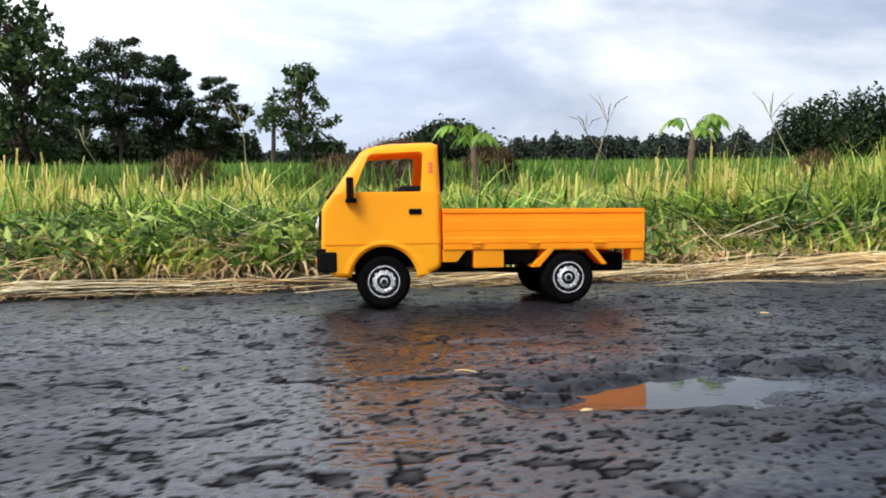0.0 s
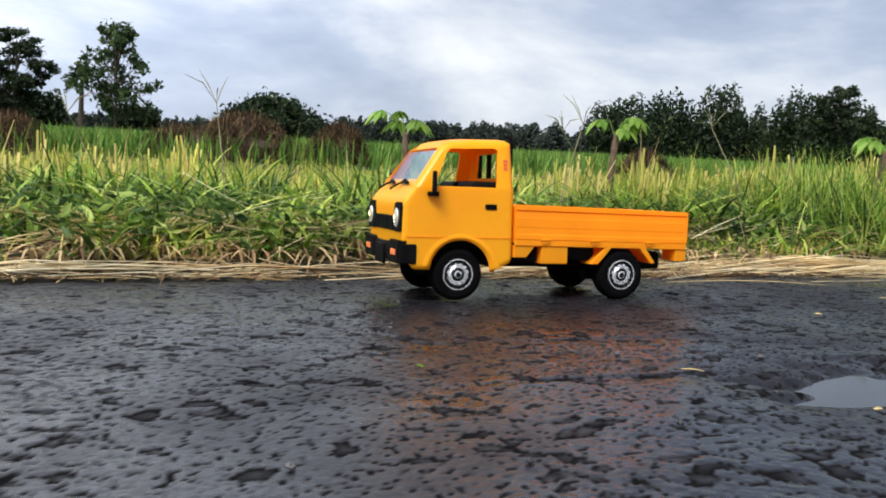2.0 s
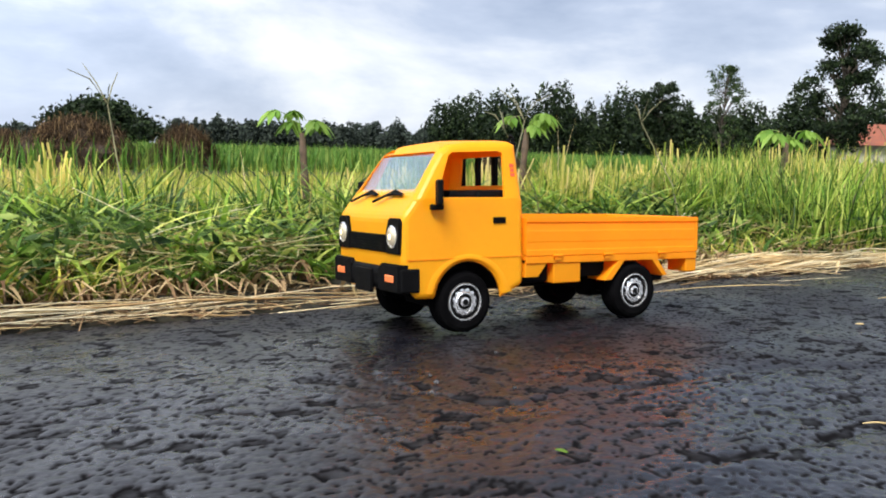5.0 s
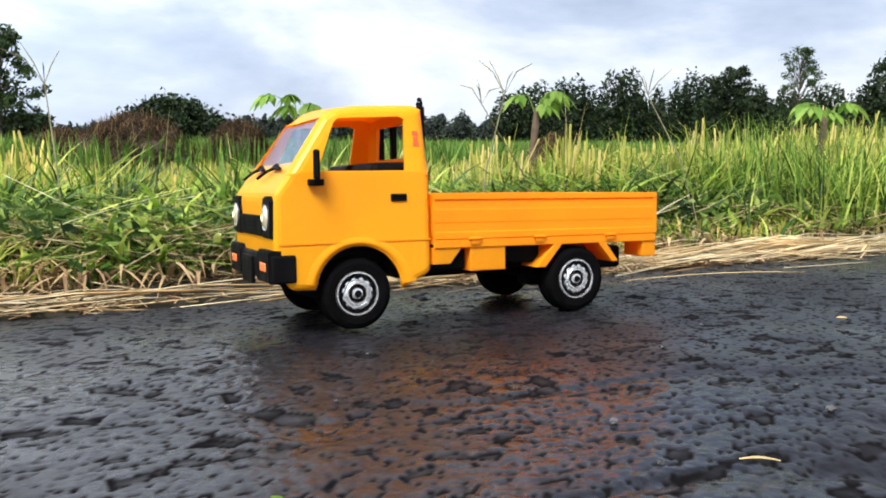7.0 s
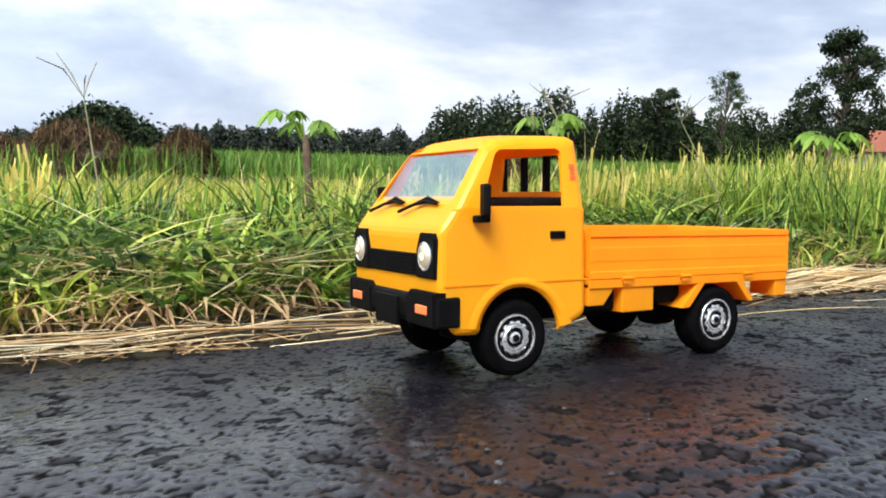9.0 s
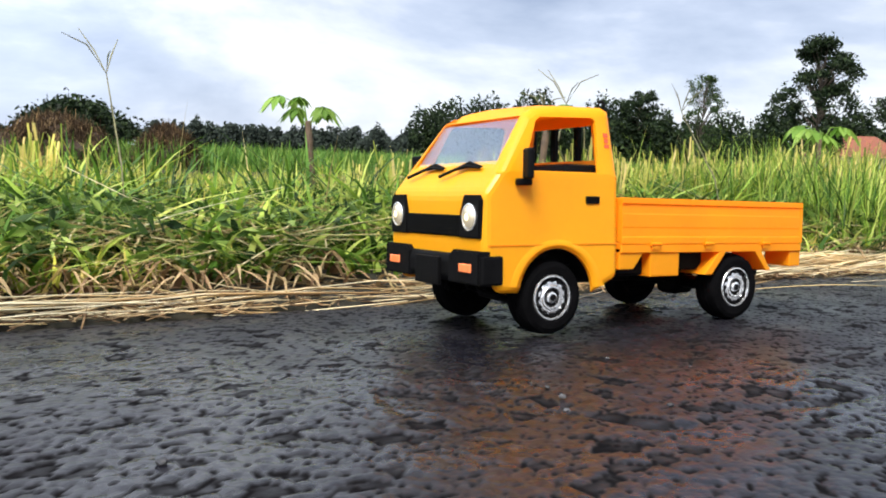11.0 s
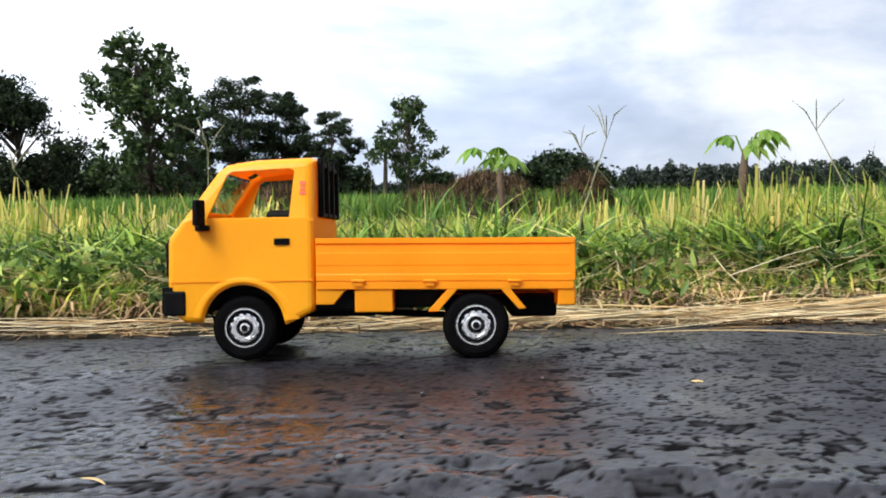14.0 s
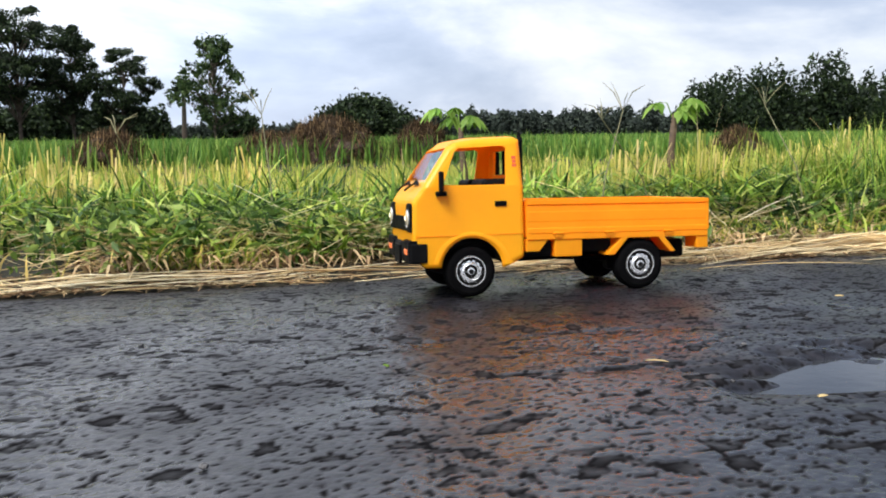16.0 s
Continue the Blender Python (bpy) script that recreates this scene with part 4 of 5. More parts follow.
def palm(az, dist, height, seed):
    r = np.random.default_rng(seed)
    t = new("palm_tree")
    tagged(t, "distant palm tree with drooping fronds", "tree")
    x, y = polar(az, dist)
    t.location = (x, y, -0.12)
    bm = bmesh.new()
    tube(bm, [(0, 0, 0), (0.1, 0, height * 0.5), (0.15, 0, height * 0.82)], [0.28, 0.22, 0.18], 8)
    part("trunk", bm, BARK, t)
    cs = []
    for i in range(30):
        a = r.uniform(0, 2 * math.pi)
        e = r.uniform(-0.5, 1.2)
        L = height * 0.30
        for k in np.linspace(0.1, 1, 26):
            q = np.array([math.cos(a) * math.cos(e) * L * k, math.sin(a) * math.cos(e) * L * k, math.sin(e) * L * k - 0.45 * L * k * k])
            cs.append(q + r.normal(size=3) * 0.10 * (1.2 - k) + np.array([0.15, 0, height * 0.82]))
    leaves_mesh("crown", np.array(cs), 0.32, TREE_DARK, t, seed + 1, 0.25)


def woods(name, az0, az1, dist, h0, h1, seed, label, material, depth=18, dens=1.0, leaf=0.5):
    """Far woodland as one mass of leaf clumps with an uneven top."""
    r = np.random.default_rng(seed)
    cs = []
    az = az0
    while az < az1:
        d = dist + r.uniform(-0.5, 0.5) * depth
        h = r.uniform(h0, h1)
        w = h * r.uniform(0.22, 0.42)
        x, y = polar(az, d)
        n = int(420 * dens)
        p = r.normal(size=(n, 3))
        p *= (r.uniform(0, 1, n) ** 0.4 / np.linalg.norm(p, axis=1))[:, None]
        lump = 1 + 0.25 * np.sin(p[:, :1] * 5 + az) * np.cos(p[:, 1:2] * 4)
        cs.append(np.array([x, y, h * 0.46 - 0.3]) + p * lump * np.array([w, w, h * 0.56]))
        az += math.degrees(w * r.uniform(0.35, 0.8) / d)
    tagged(leaves_mesh(name, np.concatenate(cs), leaf, material, None, seed + 1), label, "woods", kind="stuff")


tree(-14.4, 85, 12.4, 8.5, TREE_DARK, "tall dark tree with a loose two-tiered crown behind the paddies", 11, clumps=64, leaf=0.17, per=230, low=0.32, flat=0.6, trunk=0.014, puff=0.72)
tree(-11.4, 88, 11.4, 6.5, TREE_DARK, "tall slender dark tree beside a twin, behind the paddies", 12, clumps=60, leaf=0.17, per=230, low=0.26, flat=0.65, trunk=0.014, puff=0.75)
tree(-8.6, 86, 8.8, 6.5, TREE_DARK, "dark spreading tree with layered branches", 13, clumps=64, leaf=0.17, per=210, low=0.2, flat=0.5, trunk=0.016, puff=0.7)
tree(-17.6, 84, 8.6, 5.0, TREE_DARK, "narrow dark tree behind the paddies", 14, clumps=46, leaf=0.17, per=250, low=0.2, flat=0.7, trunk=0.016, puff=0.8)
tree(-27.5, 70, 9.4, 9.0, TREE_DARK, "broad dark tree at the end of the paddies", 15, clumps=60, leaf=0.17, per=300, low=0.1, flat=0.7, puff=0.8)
tree(-31.5, 62, 7.0, 7.0, TREE_MID, "round green tree at the end of the paddies", 19, clumps=60, leaf=0.15, per=160, low=0.1, flat=0.8, puff=0.7)
palm(-4.8, 90, 6.6, 16)
tree(7.0, 150, 6.4, 18, TREE_DARK, "far dome-shaped dark tree clump on the horizon", 17, clumps=120, leaf=0.42, per=190, low=0.02, flat=0.8, trunk=0.02, puff=0.7)
tree(-1.5, 150, 4.4, 8, TREE_DARK, "far low round tree on the horizon", 18, clumps=20, leaf=0.5, per=140, low=0.1)
tree(-3.2, 34, 4.3, 3.3, TREE_MID, "young leafy tree standing alone in the field", 21, clumps=95, leaf=0.10, per=42, low=0.2, flat=1.0, trunk=0.012, puff=0.45)
tree(-20.0, 42, 8.2, 6.6, TREE_MID, "bushy green tree with upright leafy branches in the field", 22, clumps=150, leaf=0.17, per=46, low=0.08, flat=1.0, trunk=0.014, puff=0.42)
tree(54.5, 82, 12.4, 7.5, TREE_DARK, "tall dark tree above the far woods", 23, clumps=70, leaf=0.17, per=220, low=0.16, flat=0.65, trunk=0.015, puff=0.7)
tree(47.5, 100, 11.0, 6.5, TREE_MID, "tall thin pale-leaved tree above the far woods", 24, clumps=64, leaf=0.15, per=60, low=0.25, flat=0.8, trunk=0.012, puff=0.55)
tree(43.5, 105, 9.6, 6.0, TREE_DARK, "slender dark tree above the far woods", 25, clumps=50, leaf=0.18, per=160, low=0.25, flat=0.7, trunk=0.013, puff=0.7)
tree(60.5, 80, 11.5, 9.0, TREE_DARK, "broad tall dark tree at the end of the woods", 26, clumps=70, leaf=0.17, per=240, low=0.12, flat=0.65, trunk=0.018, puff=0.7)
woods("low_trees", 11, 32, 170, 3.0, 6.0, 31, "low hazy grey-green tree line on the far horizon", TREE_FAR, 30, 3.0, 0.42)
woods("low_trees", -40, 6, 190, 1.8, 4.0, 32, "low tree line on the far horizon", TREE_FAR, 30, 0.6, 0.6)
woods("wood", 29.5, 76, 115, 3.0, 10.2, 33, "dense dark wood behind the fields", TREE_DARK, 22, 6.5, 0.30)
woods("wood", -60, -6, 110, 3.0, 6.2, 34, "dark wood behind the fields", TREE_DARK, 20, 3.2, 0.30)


def house(az, dist):
    h = new("house")
    tagged(h, "far low house with a red clay roof among the trees", "house")
    x, y = polar(az, dist)
    h.location = (x, y, -0.12)
    h.rotation_euler = (0, 0, radians(-az + 12))
    bm = bmesh.new()
    box(bm, -4, 4, -3, 3, 0, 2.3)
    part("wall", bm, PLASTER, h)
    bm = bmesh.new()
    a = [bm.verts.new(p) for p in ((-4.8, -3.8, 2.1), (4.8, -3.8, 2.1), (4.8, 3.8, 2.1), (-4.8, 3.8, 2.1), (-2.2, 0, 4.3), (2.2, 0, 4.3))]
    for q in ((0, 1, 5, 4), (1, 2, 5), (2, 3, 4, 5), (3, 0, 4), (3, 2, 1, 0)):
        bm.faces.new([a[i] for i in q])
    part("roof", bm, ROOF, h)


house(56.5, 96)


# ---------------------------------------------------------------- straw heaps in the paddy
def heap(az, dist, wide, high, seed, label):
    t = new("straw_heap")
    tagged(t, label, "straw heap", group="straw heaps in the paddy")
    x, y = polar(az, dist)
    t.location = (x, y, -0.16)
    r = np.random.default_rng(seed)
    bm = bmesh.new()
    bmesh.ops.create_icosphere(bm, subdivisions=4, radius=1)
    for v in bm.verts:
        n1 = noise.noise(v.co * 2.3 + Vector((seed, 0, 0))) * 0.22 + noise.noise(v.co * 7 + Vector((seed, 3, 0))) * 0.09
        v.co = Vector((v.co.x * wide / 2, v.co.y * wide / 2.4, max(v.co.z, -0.05) ** 1 * high)) * (1 + n1)
    part("body", bm, HEAP, t, smooth=False)
    n = 3800
    a = r.uniform(0, 2 * math.pi, n)
    e = r.uniform(0, 1, n) ** 0.7 * 1.45
    c = np.stack([np.cos(a) * np.cos(e) * wide / 2, np.sin(a) * np.cos(e) * wide / 2.4, np.sin(e) * high], -1)
    strands("straw", c * r.uniform(0.97, 1.08, (n, 1)), r.uniform(0.06, 0.24, n), r.uniform(0.004, 0.010, n), a + r.normal(size=n) * 0.7, r.normal(size=n) * 0.6 - 0.5, HEAP_STRAW, parent=t)


def strands(name, centre, length, width, yaw, pitch, material, label="", category="", parent=None):
    """Lying stalks: three-sided bars with pinched ends."""
    n = len(length)
    d = np.stack([np.cos(yaw) * np.cos(pitch), np.sin(yaw) * np.cos(pitch), np.sin(pitch)], -1)
    u = np.stack([-np.sin(yaw), np.cos(yaw), 0 * yaw], -1)
    w = np.cross(d, u)
    V = np.zeros((n, 9, 3))
    for k, (f, g) in enumerate(((-0.5, 0.6), (0.0, 1.0), (0.5, 0.3))):
        c = centre + d * (length * f)[:, None] + w * (length * 0.04 * (1 if k == 1 else 0) * np.sin(yaw * 37))[:, None]
        for j, ang in enumerate((0.5, 2.6, 4.7)):
            V[:, k * 3 + j] = c + (u * math.cos(ang) + w * math.sin(ang) * 0.6) * (width * g * 0.5)[:, None]
    loops = []
    for k in (0, 3):
        for j in range(3):
            loops += [k + j, k + (j + 1) % 3, k + 3 + (j + 1) % 3, k + 3 + j]
    idx = (np.arange(n)[:, None] * 9 + np.array(loops)).ravel()
    return raw_mesh(name, V.reshape(-1, 3), idx, np.full(n * 6, 4), material, label, category, parent)


HEAP_STRAW = leafy("old_straw", [(0.0, (0.03, 0.018, 0.010)), (0.65, (0.075, 0.046, 0.026)), (1.0, (0.30, 0.20, 0.10))], 0.8, 0.1)
heap(3.0, 7.2, 1.05, 0.45, 41, "long dark brown heap of rotting rice straw in the paddy")
heap(-1.4, 7.4, 0.85, 0.31, 44, "low dark brown heap of rotting straw beside a larger one")
heap(10.0, 7.2, 0.60, 0.40, 42, "small rounded brown heap of rice straw in the paddy")
heap(-12.5, 7.2, 0.8, 0.33, 43, "dark heap of cut stalks at the paddy's edge")
heap(33.0, 8.0, 0.6, 0.30, 45, "far small brown heap of rice straw")


# ---------------------------------------------------------------- grasses
def scatter(n, u0, u1, s0, s1, seed, keep=None):
    r = np.random.default_rng(seed)
    u, s = r.uniform(u0, u1, n), r.uniform(s0, s1, n)
    if keep is not None:
        k = r.uniform(0, 1, n) < keep(u, s)
        u, s = u[k], s[k]
    x, y = to_world(u, s)
    return r, u, s, np.stack([x, y, ground_z(s, u)], -1)


def tufts(base, count, spread, r):
    b = np.repeat(base, count, 0)
    b[:, :2] += r.normal(size=(len(b), 2)) * spread
    return b


# short verge grass, in patches
r, u, s, b = scatter(38000, -1.6, 3.0, 0.06, 0.85, 51, lambda u, s: np.clip((value_noise(u * 6, s * 8, 12) - 0.25) * 2.2, 0.05, 1))
n = len(b)
swell = 0.35 + 1.3 * value_noise(u * 3.3, s * 4, 13)
strips("verge_grass", b, (0.020 + 0.060 * np.clip((s - 0.03) * 2.2, 0.1, 1)) * swell * r.uniform(0.4, 1.5, n), r.uniform(0.0022, 0.0060, n), r.uniform(0, 2 * math.pi, n), r.normal(size=n) * 0.55, r.uniform(0.1, 1.5, n), 4, GRASS, "short mown verge grass, green and yellowing", "grass")
# long arching blades in clumps
r, u, s, b = scatter(2600, -1.6, 3.0, 0.075, 0.60, 52, lambda u, s: np.clip((value_noise(u * 3.4, s * 5, 22) - 0.28) * 2.4, 0.06, 1))
k = r.uniform(0.50, 1.40, len(b)) * (0.052 + 0.042 * np.clip((s - 0.05) * 4, 0, 1))
b = tufts(b, 10, 0.014, r)
n = len(b)
strips("long_grass", b, np.repeat(k, 10) * r.uniform(0.45, 1.3, n), r.uniform(0.0030, 0.0094, n), r.uniform(0, 2 * math.pi, n), r.normal(size=n) * 0.4, r.uniform(0.4, 2.4, n), 7, LUSH, "lush green arching grass blades in clumps on the verge", "grass", taper=2.4, droop=0.35)
# dead leaves that arch over towards the road
r, u, s, b = scatter(2100, -1.6, 3.0, 0.045, 0.13, 62, lambda u, s: np.clip((value_noise(u * 5, s * 2, 72) - 0.30) * 2.4, 0.04, 1))
n = len(b)
b[:, 2] += r.uniform(0, 0.006, n)
strips("dead_grass", b, r.uniform(0.030, 0.070, n), r.uniform(0.0022, 0.0062, n), r.normal(size=n) * 0.75 - math.pi / 2, r.uniform(0.1, 0.8, n), r.uniform(0.0, 1.0, n), 7, DEAD, "dead tan leaves arching over at the road edge", "grass", taper=2.2, droop=0.95)
# cut litter lying on the verge
r, u, s, b = scatter(12500, -1.6, 3.0, 0.02, 0.5, 53, lambda u, s: np.clip(1.2 - s * 1.8, 0.12, 1) * np.clip(value_noise(u * 5, s * 7, 14) * 1.8 - 0.3, 0.05, 1))
n = len(b)
b[:, 2] += r.uniform(0.002, 0.042, n) * np.clip(s * 8, 0.05, 1)
strands("cut_litter", b, r.uniform(0.02, 0.12, n), r.uniform(0.0011, 0.0034, n), r.normal(size=n) * 0.8 + EDGE_A, r.normal(size=n) * 0.22, LITTER, "dry cut grass litter lying over the verge", "litter")
# crumbs of rotten leaf along the road edge
r, u, s, b = scatter(9000, -1.6, 3.0, -0.035, 0.09, 68, lambda u, s: np.clip(value_noise(u * 6, s * 8, 69) * 1.5, 0.2, 1))
n = len(b)
b[:, 2] = np.where(s < 0.0, -0.007 - 0.055 * s, b[:, 2]) + r.uniform(0, 0.004, n)
strands("leaf_crumbs", b, r.uniform(0.008, 0.035, n), r.uniform(0.0012, 0.0040, n), r.uniform(0, math.pi, n), r.normal(size=n) * 0.15, DEAD, "brown crumbs of rotten leaf along the road edge", "litter")
# straw packed along the road edge
r, u, s, b = scatter(13000, -1.7, 3.0, -0.07, 0.10, 54, lambda u, s: np.clip(0.48 + 1.1 * (value_noise(u * 1.7, s * 0, 31) - 0.45), 0.10, 1) * np.exp(-((s - 0.008) / 0.027) ** 2))
n = len(b)
b[:, 2] = np.where(s < 0.0, -0.007 - 0.055 * s, b[:, 2] * 0.6 - 0.003) + r.uniform(0.001, 0.009, n)
strands("straw", b, r.uniform(0.06, 0.42, n), r.uniform(0.0018, 0.0052, n), EDGE_A + r.normal(size=n) * np.where(r.uniform(0, 1, n) < 0.13, 0.45, 0.07), np.abs(r.normal(size=n)) * 0.02, STRAW, "pale dry straw lying along the road edge", "straw")
# long stalks thrown across the verge
r, u, s, b = scatter(130, -1.6, 3.0, 0.05, 0.5, 67)
n = len(b)
b[:, 2] += r.uniform(0.02, 0.055, n)
strands("fallen_stalks", b, r.uniform(0.10, 0.32, n), r.uniform(0.0016, 0.0034, n), r.normal(size=n) * 0.6 + EDGE_A, r.normal(size=n) * 0.2, STRAW, "pale fallen stalks lying across the verge", "straw")
# broad-leaved weeds in the verge
r, u, s, b = scatter(1500, -1.6, 3.0, 0.07, 0.6, 55, lambda u, s: np.clip((value_noise(u * 2.8, s * 4, 41) - 0.42) * 3.0, 0.03, 1))
c = tufts(b, 14, 0.020, r)
c[:, 2] += r.uniform(0.002, 0.062, len(c))
tagged(leaves_mesh("weeds", c, 0.0105, WEED, None, 56, 0.34), "dark green broad-leaved weeds in the verge", "weeds", kind="stuff")
# bundles of cut rice stalks behind the verge
r, u, s, b = scatter(3300, -2.2, 5.2, 0.42, 1.75, 57, lambda u, s: np.clip(np.interp(u, [-2, 0.0, 0.5, 1.0, 1.6, 5], [0.30, 0.32, 0.42, 0.58, 0.80, 0.80]) + (value_noise(u * 3, s * 2, 61) - 0.5) * 1.1, 0.02, 1))
h0 = r.uniform(0.12, 0.195, len(b)) * np.interp(u, [-2, 0.4, 1.2, 5], [0.72, 0.74, 0.90, 1.02]) * (0.68 + 0.52 * value_noise(u * 2.2, s * 1.5, 63))
b = tufts(b, 26, 0.021, r)
n = len(b)
strips("rice_stalks", b, np.repeat(h0, 26) * np.where(r.uniform(0, 1, n) < 0.55, r.uniform(0.80, 1.06, n), r.uniform(0.35, 1.25, n)), r.uniform(0.0022, 0.0062, n), r.uniform(0, 2 * math.pi, n), r.normal(size=n) * 0.11, r.uniform(0, 0.22, n), 4, RICE, "bundles of upright cut rice stalks, yellow and green", "rice", taper=3.0, blunt=True)
# green leaves grown up among the stalks
r, u, s, b = scatter(7500, -2.2, 5.2, 0.40, 1.6, 65, lambda u, s: np.clip((value_noise(u * 3, s * 4, 66) - 0.2) * 1.8, 0.1, 1))
k = r.uniform(0.07, 0.165, len(b))
b = tufts(b, 5, 0.02, r)
n = len(b)
strips("rice_leaves", b, np.repeat(k, 5) * r.uniform(0.5, 1.2, n), r.uniform(0.003, 0.008, n), r.uniform(0, 2 * math.pi, n), r.normal(size=n) * 0.3, r.uniform(0.1, 1.2, n), 6, LUSH, "green leaves grown up among the rice stalks", "grass", taper=2.2, droop=0.2)
# rice stubble over the paddy
r, u, s, b = scatter(15000, -6, 13, 1.3, 6.5, 58, lambda u, s: np.clip(1.2 - np.abs(u - 1.5) / (3.0 + 2.2 * s), 0, 1))
h0 = r.uniform(0.06, 0.12, len(b))
b = tufts(b, 6, 0.02, r)
n = len(b)
strips("rice_stubble", b, np.repeat(h0, 6) * r.uniform(0.6, 1.2, n), r.uniform(0.005, 0.010, n), r.uniform(0, 2 * math.pi, n), r.normal(size=n) * 0.2, r.uniform(0, 0.4, n), 3, STUBBLE, "yellow-green rice stubble over the paddy", "stubble")
# the green field behind
r = np.random.default_rng(59)
n = 90000
s = 6.5 * np.exp(r.uniform(0, 1, n) ** 1.25 * 2.4)
u = r.uniform(-1.15, 2.4, n) * (s + 2)
x, y = to_world(u, s)
b = np.stack([x, y, ground_z(s, u)], -1)
strips("green_field", b, r.uniform(0.16, 0.30, n) * (1 + s * 0.006), r.uniform(0.010, 0.02, n) * (0.6 + s * 0.11), r.uniform(0, 2 * math.pi, n), r.normal(size=n) * 0.25, r.uniform(0, 0.6, n), 3, FIELD, "bright green field of young crop", "crop")
# a few long seed stems over the verge
r, u, s, b = scatter(46, -1.2, 2.6, 0.35, 1.0, 60)
n = len(b)
strips("seed_stems", b, r.uniform(0.12, 0.24, n), r.uniform(0.002, 0.003, n), r.uniform(0, 2 * math.pi, n), r.normal(size=n) * 0.25, r.uniform(0, 0.5, n), 6, LITTER, "thin dry grass stems above the verge", "grass")


# the verge further along the road
for u0, u1, sd in ((-7.0, -1.6, 81), (3.0, 9.0, 82)):
    r, u, s, b = scatter(9000, u0, u1, 0.05, 1.3, sd)
    n = len(b)
    strips("verge_grass", b, r.uniform(0.05, 0.16, n), r.uniform(0.006, 0.012, n), r.uniform(0, 2 * math.pi, n), r.normal(size=n) * 0.4, r.uniform(0.1, 1.0, n), 4, GRASS, "verge grass further along the road", "grass")
    r, u, s, b = scatter(500, u0, u1, -0.03, 0.08, sd + 5)
    n = len(b)
    b[:, 2] = np.where(s < 0.0, -0.006 - 0.055 * s, b[:, 2]) + r.uniform(0.001, 0.008, n)
    strands("straw", b, r.uniform(0.10, 0.42, n), r.uniform(0.0022, 0.0050, n), EDGE_A + r.normal(size=n) * 0.2, r.normal(size=n) * 0.015, STRAW, "scattered dry straw further along the road edge", "straw")
# a stand of fine tall grass behind the truck
r, u, s, b = scatter(3600, 0.60, 1.45, 0.07, 0.55, 84, lambda u, s: np.exp(-((u - 1.02) / 0.24) ** 2))
n = len(b)
strips("tall_grass", b, r.uniform(0.06, 0.20, n) * np.clip(0.6 + s * 2.5, 0, 1), r.uniform(0.0018, 0.0042, n), r.uniform(0, 2 * math.pi, n), r.normal(size=n) * 0.25, r.uniform(0.1, 0.9, n), 6, LUSH, "stand of fine tall green grass on the verge", "grass")


def finger_grass(x, y, high, seed, label):
    """A thin stem with a spray of narrow seed spikes."""
    t = new("finger_grass")
    tagged(t, label, "grass stem", group="seeding grass stems")
    r = np.random.default_rng(seed)
    s = y - EDGE_Y - 0.02 * x
    t.location = (x, y, float(ground_z(np.array([s]), np.array([x]))[0]) - 0.005)
    lx, ly = r.normal(size=2) * 0.05
    top = Vector((lx, ly, high))
    bm = bmesh.new()
    tube(bm, [(0, 0, 0), (lx * 0.3, ly * 0.3, high * 0.5), top], [0.0012, 0.0010, 0.0007], 5)
    part("stem", bm, STEM_GREEN, t)
    for k in range(4):
        a = r.uniform(0, 2 * math.pi)
        L = high * r.uniform(0.18, 0.30)
        bm = bmesh.new()
        tube(bm, [top, top + Vector((math.cos(a) * L * 0.35, math.sin(a) * L * 0.35, L * 0.5)), top + Vector((math.cos(a) * L * 0.8, math.sin(a) * L * 0.8, L * r.uniform(0.6, 1.0)))], [0.0005, 0.0009, 0.0004], 5)
        part("spike", bm, STEM_GREEN, t)


STEM_GREEN = surface("seed_stem", (0.20, 0.19, 0.10), 0.7, vary=0.4, scale=80)
finger_grass(0.36, 0.44, 0.185, 92, "thin grass stem with a spray of seed spikes")
finger_grass(0.22, 0.36, 0.20, 94, "tall thin grass stem with open seed spikes")
finger_grass(0.62, 0.40, 0.21, 96, "leaning grass stem with a spray of seed spikes")
finger_grass(-0.27, 0.46, 0.20, 97, "thin dry grass stem with seed spikes over the weeds")
finger_grass(-0.42, 0.40, 0.17, 98, "short dry grass stem with seed spikes over the weeds")
finger_grass(0.95, 0.34, 0.19, 93, "grass stem with upright seed spikes beside the verge")
finger_grass(1.02, 0.31, 0.22, 99, "tall grass stem with upright seed spikes in a stand of grass")
finger_grass(1.16, 0.36, 0.21, 90, "tall leaning grass stem with seed spikes in a stand of grass")


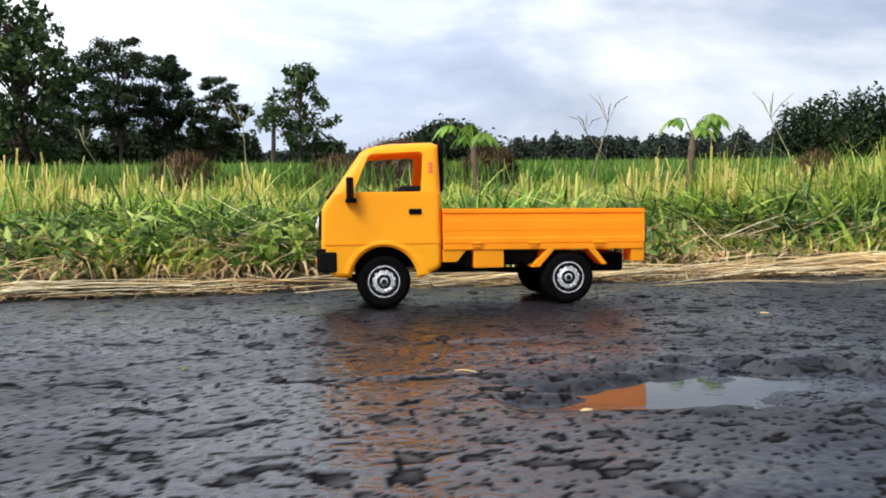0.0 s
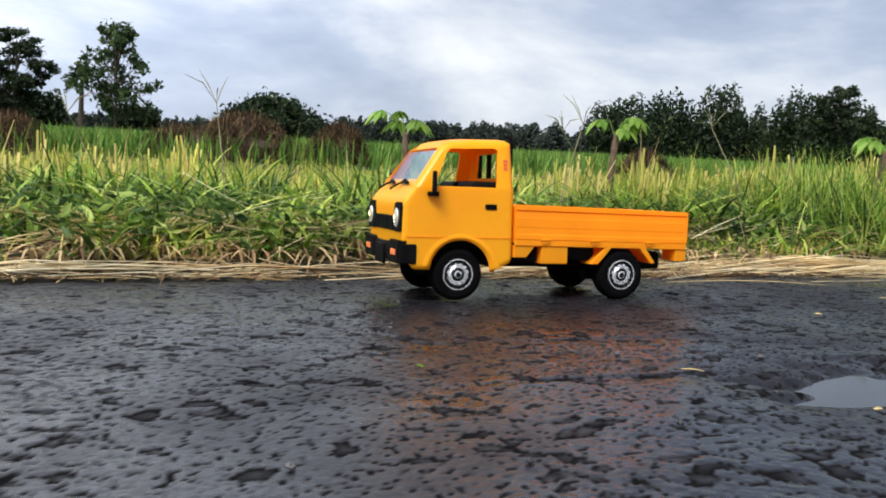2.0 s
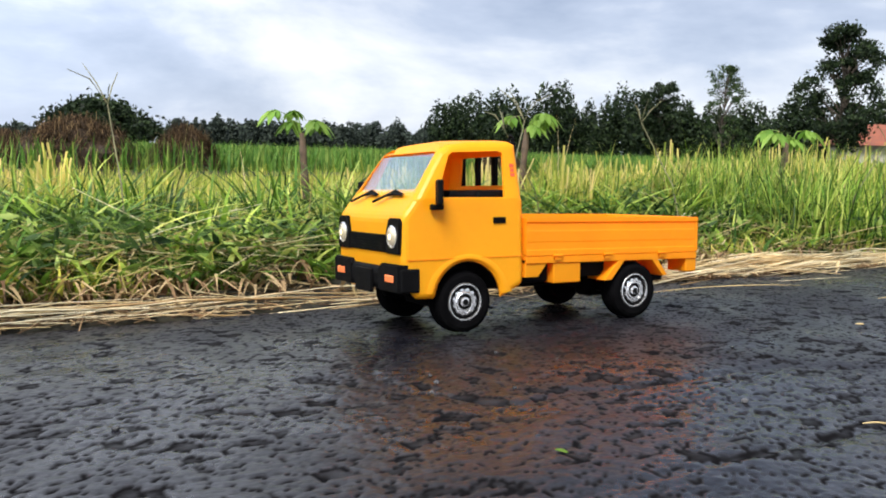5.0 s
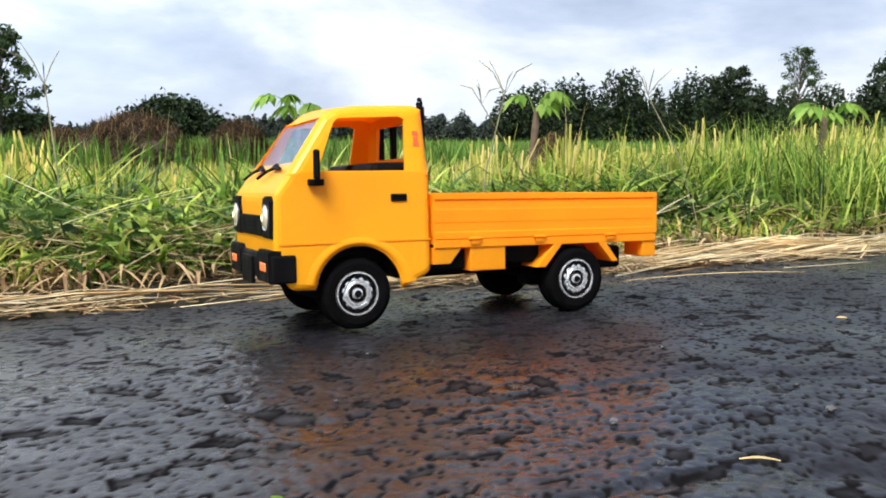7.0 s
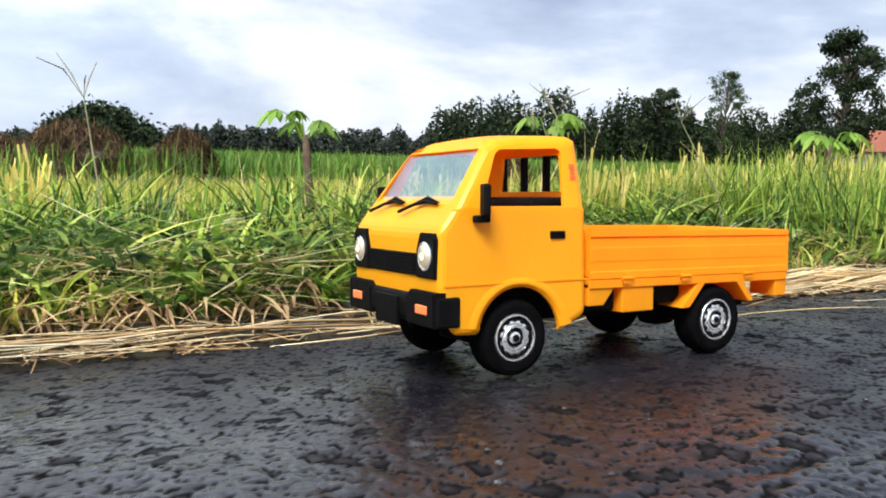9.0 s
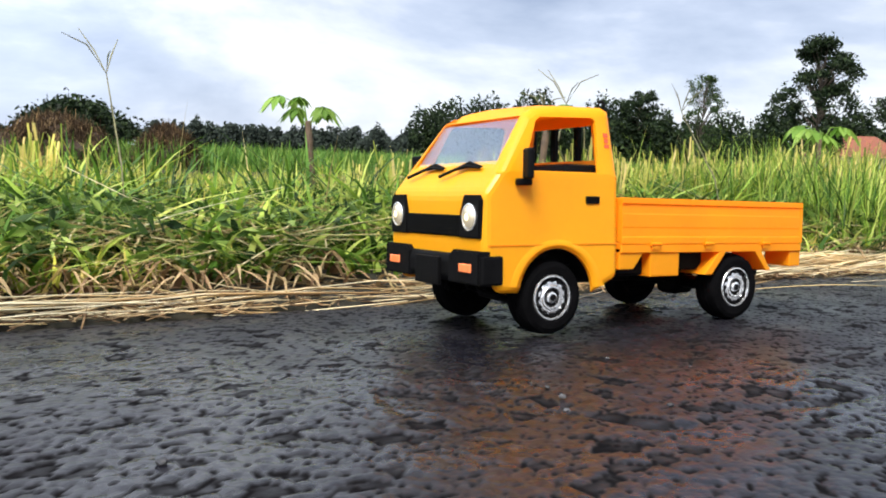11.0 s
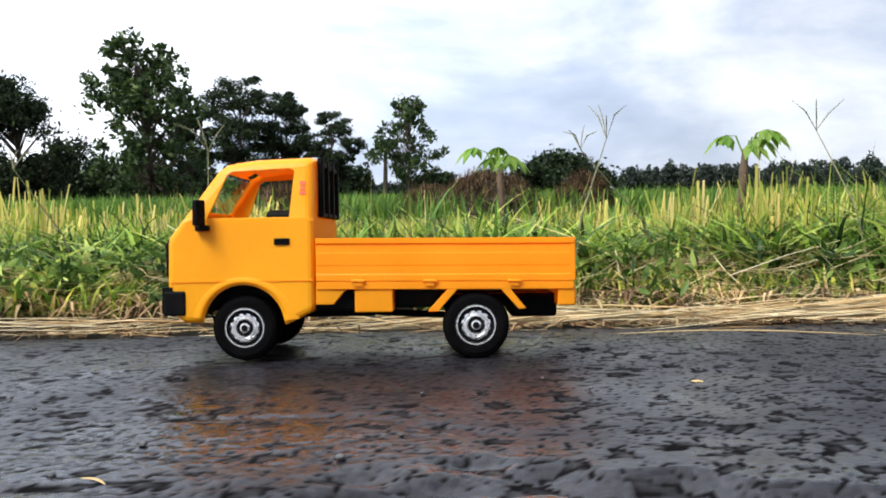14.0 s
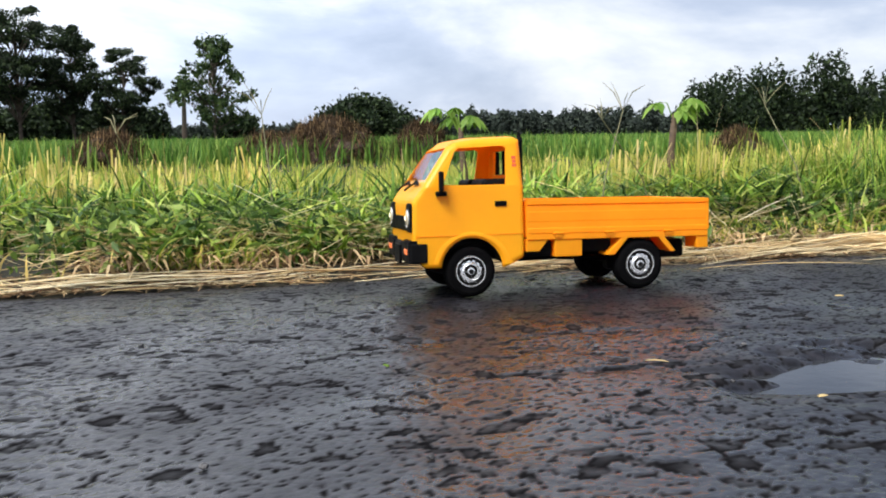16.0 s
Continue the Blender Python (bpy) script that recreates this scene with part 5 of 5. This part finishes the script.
# ---------------------------------------------------------------- cassava cuttings
def cassava(x, y, high, seed, label):
    t = new("cassava_plant")
    tagged(t, label, "plant", group="cassava cuttings along the verge")
    r = np.random.default_rng(seed)
    s = y - EDGE_Y - 0.02 * x
    z = float(ground_z(np.array([s]), np.array([x]))[0]) - 0.01
    t.location = (x, y, z)
    bm = bmesh.new()
    pts, rad = [], []
    for k in np.linspace(0, 1, 12):
        pts.append((0.012 * math.sin(k * 3 + seed), 0.01 * math.cos(k * 4), high * 0.72 * k))
        rad.append(0.0095 * (1 - 0.35 * k) * (1.18 if int(k * 11) % 3 == 0 else 1.0))
    tube(bm, pts, rad, 9)
    part("stem", bm, STEM, t, "knotty brown stem")
    top = Vector(pts[-1])
    for i in range(5):
        a = r.uniform(0, 2 * math.pi)
        L = high * r.uniform(0.06, 0.34)
        tip = top + Vector((math.cos(a) * L * 0.8, math.sin(a) * L * 0.8, L * r.uniform(0.4, 0.9)))
        bm = bmesh.new()
        tube(bm, [top - Vector((0, 0, 0.02)), top.lerp(tip, 0.5) + Vector((0, 0, 0.012)), tip], [0.0018, 0.0014, 0.001], 5)
        lobes = 7
        for j in range(lobes):
            b = a + (j - 3) * 0.62
            ll = r.uniform(0.030, 0.058) * (1 - abs(j - 3) * 0.1)
            d = Vector((math.cos(b), math.sin(b), 0))
            sd = Vector((-d.y, d.x, 0))
            rows = []
            for f, w in ((0.0, 0.0015), (0.35, 0.0065), (0.65, 0.0085), (1.0, 0.0006)):
                c = tip + d * ll * f * 0.85 - Vector((0, 0, ll * f * f * 0.75))
                rows.append([bm.verts.new(c - sd * w), bm.verts.new(c - Vector((0, 0, 0.0025 * (f < 0.9)))), bm.verts.new(c + sd * w)])
            for p, q in zip(rows, rows[1:]):
                bm.faces.new((p[0], p[1], q[1], q[0]))
                bm.faces.new((p[1], p[2], q[2], q[1]))
        part("leaf", bm, CASSAVA, t, "drooping fingered green leaf")


cassava(0.18, 1.05, 0.30, 71, "young cassava cutting with drooping light green leaves in the verge")
cassava(0.62, 0.88, 0.30, 72, "cassava cutting with a brown stem among the rice stalks")
cassava(1.12, 0.62, 0.28, 73, "short leafy cassava cutting beside the rice stalks")


# ---------------------------------------------------------------- litter on the road
def bit(name, label, category, x, y, yaw, length, width, material, z=0.002):
    bm = bmesh.new()
    k = 7
    rows = []
    for i in range(k):
        f = i / (k - 1)
        w = width * 0.5 * (0.35 + 0.65 * math.sin(math.pi * min(1, f * 0.9 + 0.08)))
        c = Vector((length * (f - 0.5), 0.06 * length * math.sin(f * 4 + yaw), 0.0015 + 0.03 * length * math.sin(f * math.pi)))
        rows.append([bm.verts.new(c + Vector((0, w * math.cos(q), w * 0.45 * math.sin(q)))) for q in np.linspace(0, 2 * math.pi, 6, endpoint=False)])
    for p, q in zip(rows, rows[1:]):
        for j in range(6):
            bm.faces.new((p[j], p[(j + 1) % 6], q[(j + 1) % 6], q[j]))
    bm.faces.new(rows[0][::-1])
    bm.faces.new(rows[-1])
    ob = part(name, bm, material)
    ob.matrix_world = pose(x, y, z - math.tan(CAMBER) * y, 0, 0, yaw)
    tagged(ob, label, category, group="litter on the road")


bit("straw_stalk", "pale thin straw stalk lying on the wet asphalt", "straw", 0.33, 0.035, -4, 0.22, 0.0024, LITTER)
bit("straw_stalk", "short pale straw piece lying on the asphalt", "straw", -0.06, -0.40, -32, 0.014, 0.0018, LITTER)
bit("straw_stalk", "thin straw stalk near the road edge", "straw", -0.42, 0.115, -9, 0.07, 0.0018, LITTER)
bit("leaf_scrap", "small yellowed leaf scrap on the asphalt", "leaf", -0.02, -0.50, 20, 0.006, 0.003, LITTER)
bit("leaf_scrap", "small green leaf scrap on the wet asphalt", "leaf", -0.22, -0.36, 110, 0.006, 0.003, GRASS)
bit("leaf_scrap", "pale leaf scrap on the wet asphalt", "leaf", 0.22, -0.20, 150, 0.007, 0.004, LITTER)
bit("straw_stalk", "thin straw on the wet asphalt behind the truck", "straw", 0.42, -0.10, 8, 0.045, 0.0018, LITTER)


def pebble(x, y, size, seed, material, label):
    bm = bmesh.new()
    bmesh.ops.create_icosphere(bm, subdivisions=2, radius=size)
    for v in bm.verts:
        v.co *= 1 + 0.35 * noise.noise(v.co * (1.2 / size) + Vector((seed, seed, 0)))
        v.co.z *= 0.6
    ob = part("pebble", bm, material)
    ob.matrix_world = pose(x, y, size * 0.1 - math.tan(CAMBER) * y, 0, 0, seed * 40)
    tagged(ob, label, "stone", group="loose stones on the road")


PEBBLE = surface("dark_stone", (0.03, 0.03, 0.033), 0.5, vary=0.4, scale=150, bump=0.4, bump_scale=900)
rp = np.random.default_rng(95)
PALE = surface("pale_stone", (0.085, 0.083, 0.088), 0.6, vary=0.3, scale=150, bump=0.4, bump_scale=900)
for k in range(34):
    pale = k % 4 == 0
    pebble(rp.uniform(-0.6, 0.75), rp.uniform(-0.56, -0.12), rp.uniform(0.0010, 0.0024), k, PALE if pale else PEBBLE, "small pale grey loose stone on the asphalt" if pale else "small dark loose stone on the wet asphalt")


# ---------------------------------------------------------------- puddle water
def puddle(pu, ps, ru_, rs2, label):
    bm = bmesh.new()
    ring = []
    for i in range(48):
        a = 2 * math.pi * i / 48
        k = 1.55 + 0.12 * math.sin(3 * a + pu * 9) + 0.07 * math.sin(7 * a)
        x, y = to_world(pu + ru_ * k * math.cos(a), ps + rs2 * k * math.sin(a))
        ring.append(bm.verts.new((x, y, -0.0072 - math.tan(CAMBER) * (EDGE_Y + ps + rs2 * k * math.sin(a)))))
    bm.faces.new(ring)
    ob = part("puddle", bm, WATER)
    tagged(ob, label, "puddle", kind="structure")


for p in PUDDLES:
    puddle(*p, "shallow rain puddle in a hollow of the asphalt")
